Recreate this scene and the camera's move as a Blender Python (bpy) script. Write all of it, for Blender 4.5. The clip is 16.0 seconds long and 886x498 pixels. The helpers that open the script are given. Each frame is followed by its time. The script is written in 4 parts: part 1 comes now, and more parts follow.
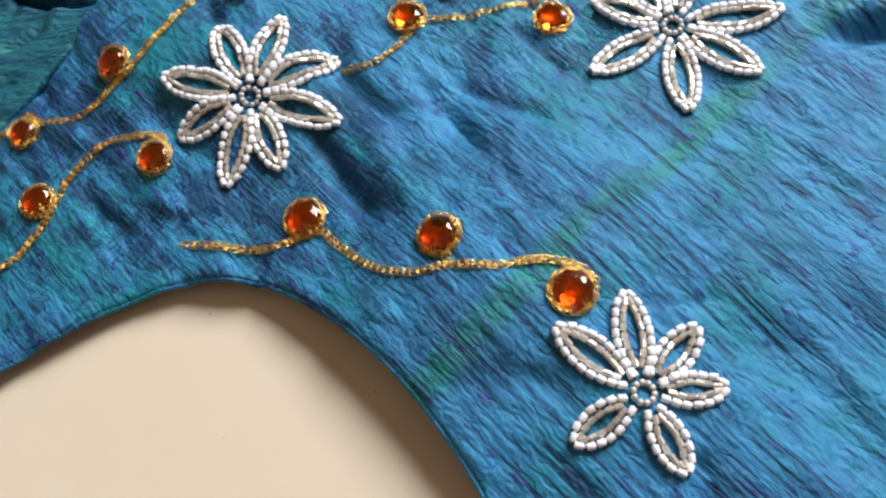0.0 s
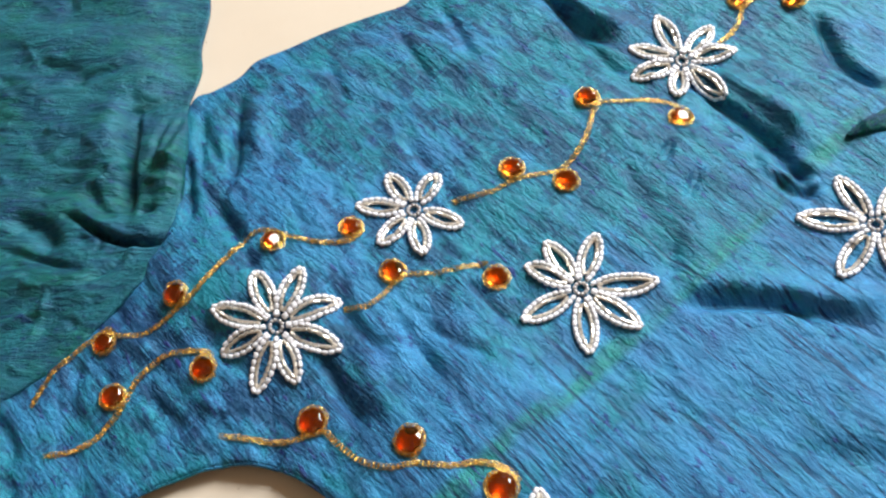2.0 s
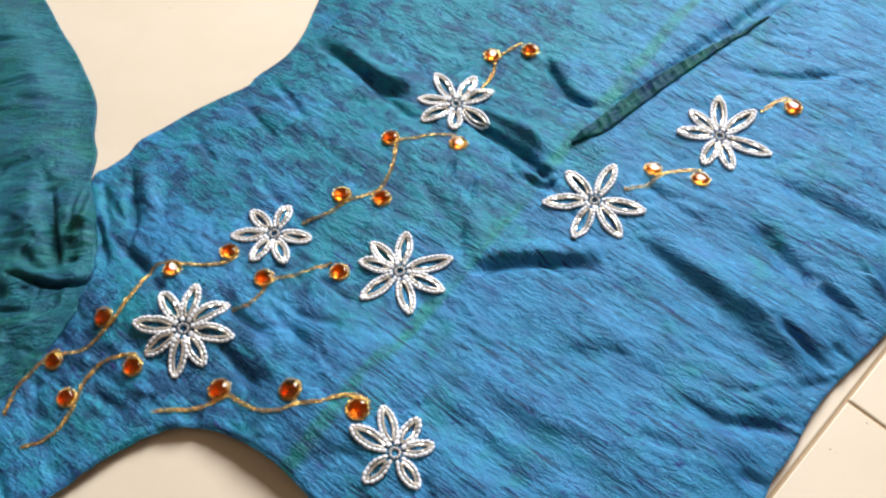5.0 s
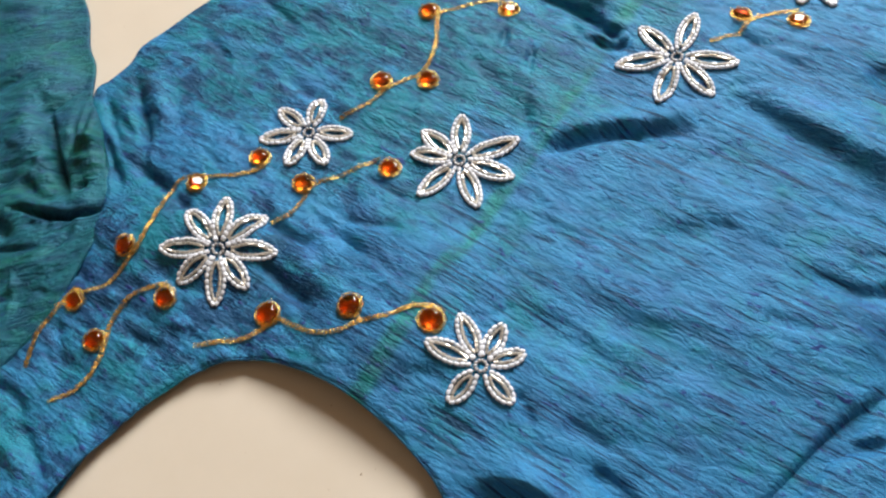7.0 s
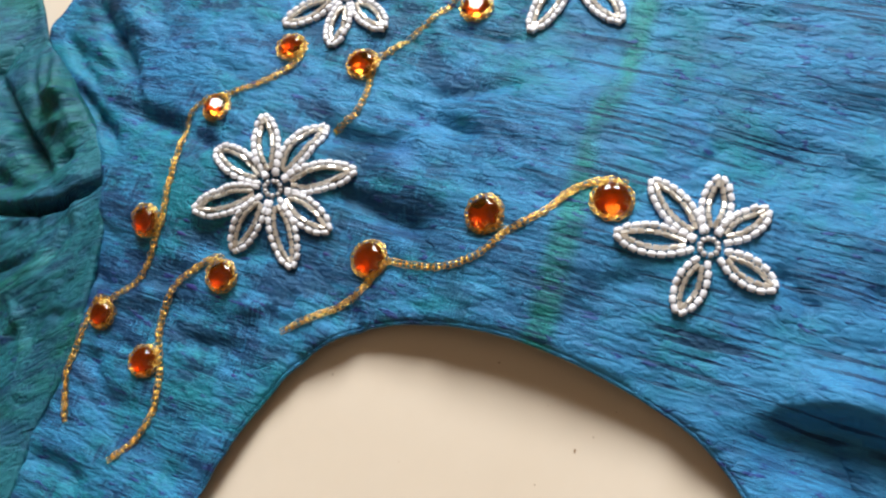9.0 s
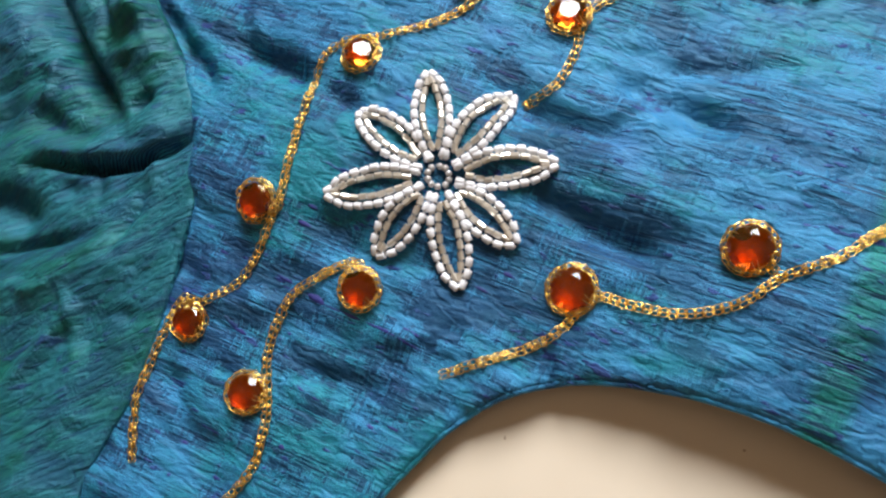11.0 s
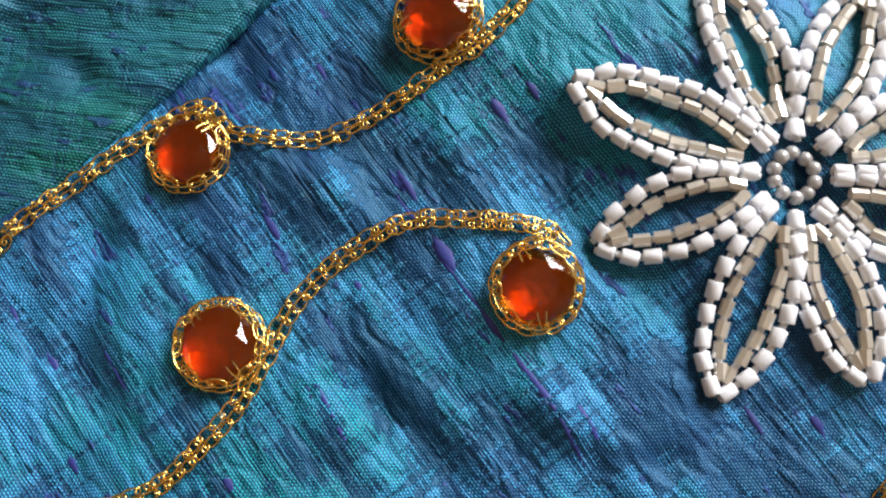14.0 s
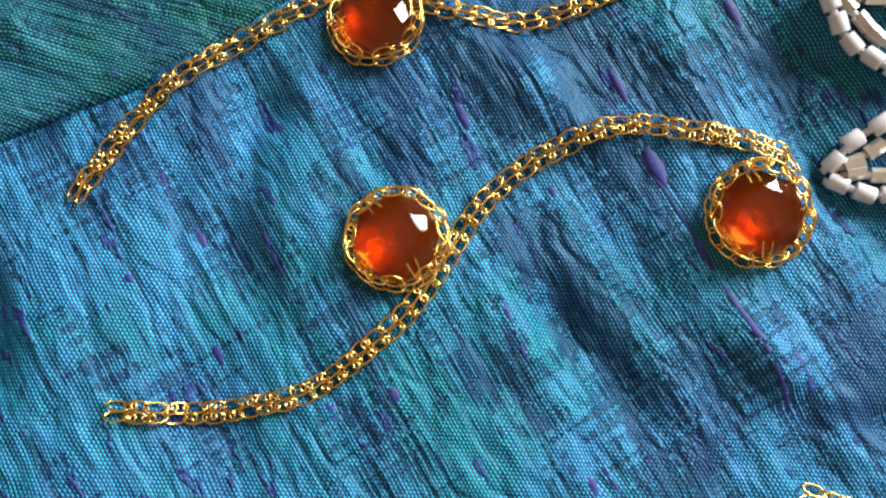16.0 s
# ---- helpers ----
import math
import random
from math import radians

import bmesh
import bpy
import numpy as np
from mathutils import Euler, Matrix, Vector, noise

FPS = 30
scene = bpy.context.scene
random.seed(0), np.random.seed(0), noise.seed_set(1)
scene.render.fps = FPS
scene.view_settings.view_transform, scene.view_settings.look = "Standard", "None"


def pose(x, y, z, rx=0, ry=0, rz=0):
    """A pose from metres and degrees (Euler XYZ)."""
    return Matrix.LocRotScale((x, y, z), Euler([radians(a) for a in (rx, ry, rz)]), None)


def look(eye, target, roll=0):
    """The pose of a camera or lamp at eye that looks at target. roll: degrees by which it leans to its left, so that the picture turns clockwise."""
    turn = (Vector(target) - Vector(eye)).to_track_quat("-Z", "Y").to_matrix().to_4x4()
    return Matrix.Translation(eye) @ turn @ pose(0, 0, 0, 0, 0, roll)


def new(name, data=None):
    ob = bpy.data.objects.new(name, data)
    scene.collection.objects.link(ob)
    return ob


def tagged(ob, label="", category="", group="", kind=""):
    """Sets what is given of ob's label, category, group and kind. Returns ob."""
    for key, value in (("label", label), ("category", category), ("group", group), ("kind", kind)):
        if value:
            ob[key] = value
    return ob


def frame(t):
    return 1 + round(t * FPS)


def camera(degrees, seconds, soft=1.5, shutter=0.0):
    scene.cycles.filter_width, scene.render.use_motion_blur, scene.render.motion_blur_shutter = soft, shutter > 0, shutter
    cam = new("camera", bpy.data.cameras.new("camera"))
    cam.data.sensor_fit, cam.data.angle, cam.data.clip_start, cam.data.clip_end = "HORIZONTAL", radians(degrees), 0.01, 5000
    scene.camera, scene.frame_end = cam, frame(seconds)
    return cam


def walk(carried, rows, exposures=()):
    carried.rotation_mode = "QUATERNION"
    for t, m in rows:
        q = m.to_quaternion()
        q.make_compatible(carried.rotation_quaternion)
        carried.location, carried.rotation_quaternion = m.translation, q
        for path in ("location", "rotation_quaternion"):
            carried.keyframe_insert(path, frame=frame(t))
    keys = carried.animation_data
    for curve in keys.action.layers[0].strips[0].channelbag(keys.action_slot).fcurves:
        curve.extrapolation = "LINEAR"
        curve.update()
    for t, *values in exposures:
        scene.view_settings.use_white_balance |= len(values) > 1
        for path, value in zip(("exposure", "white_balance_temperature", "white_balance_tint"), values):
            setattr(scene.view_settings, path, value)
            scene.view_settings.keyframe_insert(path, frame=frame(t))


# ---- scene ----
cam = camera(52.41, 16.0, soft=2.3)
PATH = [   # seconds, eye, target, roll
    (0, (0.04361, 0.05861, 0.17195), (-0.2833, 0.7883, -1.6613), -17.22),
    (0.5, (0.03935, 0.06404, 0.18298), (-0.2783, 0.8371, -1.6340), -15.37),
    (1, (0.04274, 0.06907, 0.20368), (-0.2848, 0.8895, -1.5907), -14.83),
    (1.5, (0.04794, 0.06306, 0.23002), (-0.2568, 0.9836, -1.5192), -10.89),
    (2, (0.05118, 0.05392, 0.25452), (-0.2216, 1.0079, -1.4820), -7.62),
    (2.5, (0.05142, 0.03903, 0.27528), (-0.1747, 0.9905, -1.4693), -4.52),
    (3, (0.05461, 0.01467, 0.29211), (-0.1183, 0.9952, -1.4425), -2.08),
    (3.5, (0.06144, -0.00484, 0.31471), (-0.0434, 0.9801, -1.4228), -0.60),
    (4, (0.07366, -0.01722, 0.33585), (0.0193, 1.0147, -1.3765), -0.81),
    (4.2, (0.07922, -0.02019, 0.34287), (0.0387, 1.0481, -1.3474), -1.23),
    (6.3, (0.07954, -0.01175, 0.32968), (0.0364, 1.0160, -1.3855), -5.88),
    (6.5, (0.07452, -0.00947, 0.31823), (0.0213, 0.9911, -1.4127), -7.18),
    (7, (0.05890, -0.00545, 0.28631), (-0.0163, 0.9399, -1.4745), -11.41),
    (7.5, (0.04769, 0.00110, 0.25387), (-0.0905, 0.8970, -1.5289), -19.88),
    (8, (0.03710, 0.01186, 0.22829), (-0.1507, 0.8700, -1.5685), -28.20),
    (8.2, (0.03288, 0.01692, 0.21948), (-0.1688, 0.8676, -1.5793), -31.08),
    (10.3, (0.01418, 0.07477, 0.17579), (-0.2586, 0.7710, -1.6792), -43.95),
    (10.5, (0.00780, 0.07850, 0.17221), (-0.2643, 0.7563, -1.6897), -42.86),
    (11, (-0.01710, 0.09223, 0.15827), (-0.2626, 0.7233, -1.7236), -37.20),
    (11.5, (-0.03717, 0.09989, 0.13731), (-0.2680, 0.7676, -1.7337), -29.38),
    (12, (-0.05028, 0.10719, 0.11947), (-0.2308, 0.7718, -1.7582), -20.27),
    (12.5, (-0.05700, 0.11357, 0.10608), (-0.1889, 0.7314, -1.7915), -12.00),
    (13, (-0.05762, 0.11689, 0.09542), (-0.1930, 0.7076, -1.8106), -7.60),
    (13.5, (-0.05773, 0.11867, 0.08729), (-0.1840, 0.6999, -1.8222), -1.77),
    (14, (-0.06011, 0.12036, 0.08140), (-0.1358, 0.6698, -1.8402), 7.25),
    (14.5, (-0.06093, 0.11763, 0.07601), (-0.1525, 0.7024, -1.8344), 9.67),
    (15, (-0.06635, 0.11526, 0.07260), (-0.1165, 0.6678, -1.8489), 15.31),
    (15.5, (-0.07184, 0.11305, 0.07055), (-0.0984, 0.6191, -1.8642), 18.13),
    (16, (-0.07545, 0.11300, 0.07024), (-0.1065, 0.5906, -1.8717), 17.66),
]
walk(cam, [(t, look(eye, target, roll)) for t, eye, target, roll in PATH],
     [(0, 0.02), (0.5, -0.04), (1.5, 0.06), (2.5, 0.15), (4.2, 0.13), (6.5, -0.12), (8.0, -0.05), (10.5, 0.12), (12.0, 0.1), (13.5, 0.24), (16, 0.38)])

# ---- world, window light ----
world = bpy.data.worlds.new("daylight")
scene.world = world
world.use_nodes = True
wn = world.node_tree
sky = wn.nodes.new("ShaderNodeTexSky")
sky.sky_type = "NISHITA"
sky.sun_disc = False
sky.sun_elevation, sky.sun_rotation = radians(38), radians(25)
wn.links.new(sky.outputs[0], wn.nodes["Background"].inputs[0])
wn.nodes["Background"].inputs[1].default_value = 0.1

WIN_C = Vector((0.66, 1.34, 1.06))
lamp_data = bpy.data.lights.new("window_daylight", "AREA")
lamp_data.shape, lamp_data.size, lamp_data.size_y = "RECTANGLE", 0.84, 0.84
lamp_data.energy, lamp_data.color = 55, (1.0, 0.985, 0.96)
lamp = new("window_daylight", lamp_data)
lamp.matrix_world = look(WIN_C, WIN_C + Vector((-0.30, -1, -0.35)))


# ---- materials ----
def material(name):
    m = bpy.data.materials.new(name)
    m.use_nodes = True
    return m, m.node_tree, m.node_tree.nodes["Principled BSDF"]


def node(nt, kind, **values):
    n = nt.nodes.new(kind)
    for key, value in values.items():
        if key in n.inputs:
            n.inputs[key].default_value = value
        else:
            setattr(n, key, value)
    return n


def math_node(nt, op, a, b=None, c=None, clamp=False):
    n = nt.nodes.new("ShaderNodeMath")
    n.operation, n.use_clamp = op, clamp
    for i, v in enumerate((a, b, c)):
        if v is None:
            continue
        if isinstance(v, (int, float)):
            n.inputs[i].default_value = v
        else:
            nt.links.new(v, n.inputs[i])
    return n.outputs[0]


def mix_colour(nt, fac, a, b, blend="MIX"):
    n = nt.nodes.new("ShaderNodeMix")
    n.data_type, n.blend_type = "RGBA", blend
    for socket, v in ((n.inputs[0], fac), (n.inputs[6], a), (n.inputs[7], b)):
        if isinstance(v, (int, float)):
            socket.default_value = v
        elif isinstance(v, tuple):
            socket.default_value = (*v, 1)
        else:
            nt.links.new(v, socket)
    return n.outputs[2]


def ramp(nt, value, lo, hi):
    n = nt.nodes.new("ShaderNodeMapRange")
    n.interpolation_type = "SMOOTHSTEP"
    nt.links.new(value, n.inputs[0])
    n.inputs[1].default_value, n.inputs[2].default_value = lo, hi
    return n.outputs[0]


WEFT = -38.5          # direction of the silk's slubby weft on the ground plan, degrees


# Clusters of dark yarn, with the shade of small wrinkles painted in
# darker patches of the bodice: x, y, half length along the weft and half width in millimetres
DARKS = [(-0.067, 0.133, 6, 2.4), (-0.082, 0.136, 4, 2),
         (-0.097, 0.131, 5, 2.2), (-0.086, 0.141, 4, 1.6), (-0.081, 0.135, 3, 1.5), (-0.064, 0.13, 6, 2.2),
         (-0.053, 0.129, 5, 1.8), (-0.04, 0.138, 4, 1.5), (-0.072, 0.133, 3.5, 1.8), (-0.041, 0.129, 4, 1.3),
         (-0.013, 0.145, 9, 3), (-0.019, 0.178, 6, 2), (-0.048, 0.18, 5, 2), (-0.014, 0.105, 5, 2),
         (0.002, 0.134, 8, 2.5)]


def silk(name, blue, teal, green_share, angle=WEFT, crease=True, plaid=1.0):
    """Shot dupion silk: dark warp, bright weft, slubs along the weft, green bands along the warp."""
    m, nt, b = material(name)
    co = node(nt, "ShaderNodeTexCoord")
    turn = node(nt, "ShaderNodeMapping", vector_type="POINT")
    turn.inputs["Rotation"].default_value = (0, 0, radians(-angle))
    nt.links.new(co.outputs["Object"], turn.inputs[0])
    xyz = node(nt, "ShaderNodeSeparateXYZ")
    nt.links.new(turn.outputs[0], xyz.inputs[0])
    u, v = xyz.outputs[0], xyz.outputs[1]

    def noise_uv(su, sv, seed, detail=2.0, rough=0.5):
        c = nt.nodes.new("ShaderNodeCombineXYZ")
        nt.links.new(math_node(nt, "MULTIPLY", u, su), c.inputs[0])
        nt.links.new(math_node(nt, "MULTIPLY", v, sv), c.inputs[1])
        c.inputs[2].default_value = seed
        n = node(nt, "ShaderNodeTexNoise", Scale=1.0, Detail=detail, Roughness=rough)
        nt.links.new(c.outputs[0], n.inputs["Vector"])
        return n.outputs["Fac"]

    def times(p, q):
        return math_node(nt, "MULTIPLY", p, q)

    # yarns of uneven thickness and dye along both directions
    rows_n, cols_n = noise_uv(55, 2300, 15.1, 2.0, 0.6), noise_uv(1700, 60, 17.9, 2.0, 0.6)
    plaids = math_node(nt, "ADD", times(rows_n, 0.5), times(cols_n, 0.5))
    # cloudy shift between blue and teal at two scales, broken into a plaid by the yarns
    patch = noise_uv(24, 34, 3.1, 3.0, 0.6)
    small = noise_uv(150, 230, 12.3, 2.0, 0.55)
    bands = noise_uv(120, 5, 8.7, 2.0)
    tint = math_node(nt, "ADD", times(patch, 0.42), math_node(nt, "ADD", times(bands, 0.13), times(small, 0.20)))
    tint = math_node(nt, "ADD", tint, times(plaids, 0.25))
    if crease:      # greener on the shoulder side of the crease, view-dependent sheen put into colour
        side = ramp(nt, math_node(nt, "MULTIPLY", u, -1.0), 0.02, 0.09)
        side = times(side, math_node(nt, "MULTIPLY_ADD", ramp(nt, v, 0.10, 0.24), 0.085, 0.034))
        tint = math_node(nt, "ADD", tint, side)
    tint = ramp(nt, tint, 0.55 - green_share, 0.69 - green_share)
    base = mix_colour(nt, tint, blue, teal)
    # violet clouds: the shot silk's purple iridescence in shade, put into the colour
    violet = math_node(nt, "ADD", times(noise_uv(46, 80, 41.2, 3.0, 0.65), 0.7), times(plaids, 0.3))
    base = mix_colour(nt, times(ramp(nt, violet, 0.51, 0.66), 0.36 if crease else 0.12), base, (0.040, 0.085, 0.34))
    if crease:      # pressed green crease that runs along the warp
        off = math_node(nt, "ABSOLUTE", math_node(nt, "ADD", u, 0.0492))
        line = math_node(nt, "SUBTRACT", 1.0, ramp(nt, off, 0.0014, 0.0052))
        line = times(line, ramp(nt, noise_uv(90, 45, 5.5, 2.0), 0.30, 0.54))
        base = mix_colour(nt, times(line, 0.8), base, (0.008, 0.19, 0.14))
    # dark plaid-edged patches (dark yarn, plus wrinkle shade put into colour), long streaks, hair lines, short indigo
    # slubs
    where = ramp(nt, noise_uv(28, 45, 9.4, 2.0), 0.40, 0.62)
    cloud = noise_uv(80, 170, 19.3, 3.0, 0.62)
    sum_n = math_node(nt, "ADD", times(cloud, 0.50), times(plaids, 0.5))
    sum_n = math_node(nt, "ADD", sum_n, times(where, 0.035))
    for px, py, long_mm, wide_mm in DARKS if crease else ():
        ca, sa = math.cos(radians(angle)), math.sin(radians(angle))
        du = math_node(nt, "MULTIPLY", math_node(nt, "SUBTRACT", u, px * ca + py * sa), 1000 / long_mm)
        dv = math_node(nt, "MULTIPLY", math_node(nt, "SUBTRACT", v, py * ca - px * sa), 1000 / wide_mm)
        far = math_node(nt, "SQRT", math_node(nt, "ADD", times(du, du), times(dv, dv)))
        sum_n = math_node(nt, "MULTIPLY_ADD", ramp(nt, math_node(nt, "MULTIPLY", far, -1.0), -1.5, -0.2), 0.080, sum_n)
    broad = times(ramp(nt, sum_n, 0.510, 0.565), plaid)
    if crease:      # dark patches fade towards the hem
        broad = times(broad, math_node(nt, "MULTIPLY_ADD", ramp(nt, u, -0.13, -0.02), -0.6, 1.0))
    streak = times(ramp(nt, noise_uv(40, 950, 1.7, 3.0, 0.6), 0.55, 0.62), math_node(nt, "MULTIPLY_ADD", where, 0.85, 0.15))
    hair = times(ramp(nt, noise_uv(30, 880, 27.3, 2.0, 0.5), 0.58, 0.615), ramp(nt, noise_uv(40, 75, 29.0, 3.0, 0.6), 0.42, 0.54))
    if crease:      # long lines mostly towards the hem
        hair = times(hair, math_node(nt, "MULTIPLY_ADD", ramp(nt, u, -0.14, -0.03), 0.65, 0.35))
    fine = times(ramp(nt, noise_uv(140, 2600, 6.2, 2.0), 0.50, 0.66), ramp(nt, noise_uv(60, 110, 21.0, 2.0), 0.36, 0.62))
    slub = ramp(nt, math_node(nt, "ADD", noise_uv(230, 640, 4.4, 3.0, 0.55), times(noise_uv(40, 60, 14.4, 1.0), 0.16)), 0.715, 0.775)
    # plain weave: bright weft dashes over a dark warp
    wobble = times(math_node(nt, "SUBTRACT", noise_uv(160, 160, 2.2, 2.0), 0.5), 0.0012)
    vv = math_node(nt, "ADD", v, wobble)
    row = times(vv, 2 * math.pi / 0.00027)
    col = times(math_node(nt, "ADD", u, wobble), 2 * math.pi / 0.00036)
    half = math_node(nt, "FLOOR", math_node(nt, "DIVIDE", row, 2 * math.pi))
    col = math_node(nt, "ADD", col, times(half, math.pi))
    a = math_node(nt, "MULTIPLY_ADD", math_node(nt, "SINE", row), 0.5, 0.5)
    c = math_node(nt, "MULTIPLY_ADD", math_node(nt, "SINE", col), 0.5, 0.5)
    knit = times(a, math_node(nt, "MULTIPLY_ADD", c, 0.88, 0.12))
    dash = ramp(nt, knit, 0.09, 0.42)
    lift = math_node(nt, "MULTIPLY_ADD", plaids, 1.5, 0.25)
    dash = times(times(dash, lift), math_node(nt, "MULTIPLY_ADD", broad, -0.42, 1.0))
    base = mix_colour(nt, times(broad, 0.70), base, (0.011, 0.048, 0.165))
    bright = mix_colour(nt, 1.0, base, (3.1, 2.42, 2.08), "MULTIPLY")
    dark = mix_colour(nt, 1.0, base, (0.10, 0.10, 0.22), "MULTIPLY")
    cloth = mix_colour(nt, dash, dark, bright)
    cloth = mix_colour(nt, times(fine, 0.35), cloth, (0.008, 0.030, 0.13))
    cloth = mix_colour(nt, times(broad, 0.12), cloth, (0.006, 0.018, 0.080))
    cloth = mix_colour(nt, times(streak, 0.50 if crease else 0.28), cloth, (0.006, 0.014, 0.070))
    cloth = mix_colour(nt, times(hair, 0.88 if crease else 0.35), cloth, (0.005, 0.011, 0.060))
    cloth = mix_colour(nt, times(slub, 0.9 if crease else 0.5), cloth, (0.026, 0.030, 0.21))
    nt.links.new(cloth, b.inputs["Base Color"])
    b.inputs["Roughness"].default_value = 0.46
    b.inputs["Specular IOR Level"].default_value = 0.65
    b.inputs["Specular Tint"].default_value = (0.30, 0.72, 1.0, 1)
    # relief: threads, streaks, slub knots, soft crumple
    height = times(knit, 0.00005)
    height = math_node(nt, "ADD", height, times(slub, 0.00020))
    height = math_node(nt, "SUBTRACT", height, times(math_node(nt, "ADD", math_node(nt, "ADD", streak, hair), broad), 0.00012))
    height = math_node(nt, "ADD", height, times(noise_uv(80, 280, 7.7, 2.0, 0.5), 0.00065))
    pucker = math_node(nt, "ABSOLUTE", math_node(nt, "SUBTRACT", noise_uv(130, 260, 25.5, 2.0, 0.55), 0.5))
    height = math_node(nt, "ADD", height, times(ramp(nt, pucker, 0.0, 0.10), 0.00017))
    crumple = math_node(nt, "ABSOLUTE", math_node(nt, "SUBTRACT", noise_uv(62, 150, 33.1, 3.0, 0.55), 0.5))
    height = math_node(nt, "ADD", height, times(ramp(nt, crumple, 0.0, 0.13), 0.00026))
    bump = node(nt, "ShaderNodeBump", Strength=1.0, Distance=1.0)
    nt.links.new(height, bump.inputs["Height"])
    nt.links.new(bump.outputs[0], b.inputs["Normal"])
    return m


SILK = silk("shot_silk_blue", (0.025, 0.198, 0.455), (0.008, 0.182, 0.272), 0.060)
SILK_SLEEVE = silk("shot_silk_teal", (0.013, 0.132, 0.190), (0.006, 0.112, 0.094), 0.10, 10.0, False, 0.55)
# darker copy of the silk: the dart's shade and green sheen are in its colour
SILK_DART = silk("shot_silk_dart_shade", (0.002, 0.070, 0.062), (0.002, 0.075, 0.048), 0.12, 52.0, False, 0.9)
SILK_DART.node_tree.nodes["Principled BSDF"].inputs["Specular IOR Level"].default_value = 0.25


def simple(name, colour, rough, metal=0.0, vary=0.12, bump=0.0, scale=2500.0, **extra):
    m, nt, b = material(name)
    info = node(nt, "ShaderNodeObjectInfo")
    isle = node(nt, "ShaderNodeNewGeometry")
    co = node(nt, "ShaderNodeTexCoord")
    n = node(nt, "ShaderNodeTexNoise", Scale=scale, Detail=3.0)
    nt.links.new(co.outputs["Object"], n.inputs["Vector"])
    s = math_node(nt, "ADD", info.outputs["Random"], isle.outputs["Random Per Island"])
    s = math_node(nt, "MULTIPLY_ADD", s, vary, 1.0 - 1.3 * vary)
    s = math_node(nt, "ADD", s, math_node(nt, "MULTIPLY", math_node(nt, "SUBTRACT", n.outputs["Fac"], 0.5), vary))
    grey = node(nt, "ShaderNodeCombineColor")
    for i in range(3):
        nt.links.new(s, grey.inputs[i])
    nt.links.new(mix_colour(nt, 1.0, colour, grey.outputs[0], "MULTIPLY"), b.inputs["Base Color"])
    b.inputs["Roughness"].default_value, b.inputs["Metallic"].default_value = rough, metal
    for key, value in extra.items():
        b.inputs[key.replace("_", " ")].default_value = value
    if bump:
        bn = node(nt, "ShaderNodeBump", Strength=0.6, Distance=bump)
        nt.links.new(n.outputs["Fac"], bn.inputs["Height"])
        nt.links.new(bn.outputs[0], b.inputs["Normal"])
    return m


GOLD = simple("gold_wire", (0.94, 0.65, 0.19), 0.26, 1.0, 0.18, 0.00003, 3000.0)
WHITE_BEAD = simple("white_glass_bead", (0.86, 0.89, 0.97), 0.22, 0.0, 0.05, 0.0, 900.0)
SILVER_BEAD = simple("silver_lined_bead", (0.78, 0.75, 0.69), 0.30, 0.6, 0.22, 0.00004, 1800.0, Coat_Weight=0.8, Coat_Roughness=0.05)
GREY_BEAD = simple("grey_pearl_bead", (0.55, 0.55, 0.57), 0.25, 0.25, 0.15)
THREAD = simple("clear_thread", (0.78, 0.79, 0.82), 0.3, 0.0, 0.2)
AMBER = simple("amber_glass", (0.76, 0.215, 0.012), 0.02, 0.0, 0.06, Transmission_Weight=0.97, IOR=1.52)
FOIL = simple("gold_foil", (0.58, 0.34, 0.08), 0.5, 1.0, 0.15, 0.0005, 900.0)


def tile_material():
    m, nt, b = material("cream_floor_tile")
    co = node(nt, "ShaderNodeTexCoord")
    n = node(nt, "ShaderNodeTexNoise", Scale=14.0, Detail=5.0, Roughness=0.6)
    nt.links.new(co.outputs["Object"], n.inputs["Vector"])
    fleck = node(nt, "ShaderNodeTexNoise", Scale=420.0, Detail=1.0)
    nt.links.new(co.outputs["Object"], fleck.inputs["Vector"])
    c = mix_colour(nt, ramp(nt, n.outputs["Fac"], 0.3, 0.7), (0.70, 0.62, 0.51), (0.74, 0.665, 0.56))
    c = mix_colour(nt, ramp(nt, fleck.outputs["Fac"], 0.78, 0.82), c, (0.32, 0.22, 0.13))
    nt.links.new(c, b.inputs["Base Color"])
    b.inputs["Roughness"].default_value = 0.35
    bn = node(nt, "ShaderNodeBump", Strength=0.2, Distance=0.001)
    nt.links.new(n.outputs["Fac"], bn.inputs["Height"])
    nt.links.new(bn.outputs[0], b.inputs["Normal"])
    return m


TILE = tile_material()
GROUT = simple("tile_joint", (0.42, 0.31, 0.20), 0.8, 0.0, 0.15, 0.0004, 400.0)
WALL = simple("wall_paint", (0.44, 0.345, 0.25), 0.7, 0.0, 0.05, 0.0006, 60.0)
WOOD = simple("white_window_paint", (0.75, 0.74, 0.70), 0.4, 0.0, 0.06, 0.0003, 40.0)


# ---- mesh helpers ----
def mesh_object(name, verts, faces, mat, parent=None, label="", smooth=True):
    me = bpy.data.meshes.new(name)
    me.from_pydata([tuple(map(float, p)) for p in verts], [], [tuple(map(int, f)) for f in faces])
    me.materials.append(mat)
    if smooth:
        me.polygons.foreach_set("use_smooth", [True] * len(me.polygons))
    me.update()
    ob = new(name, me)
    ob.parent = parent
    if label:
        tagged(ob, label)
    return ob


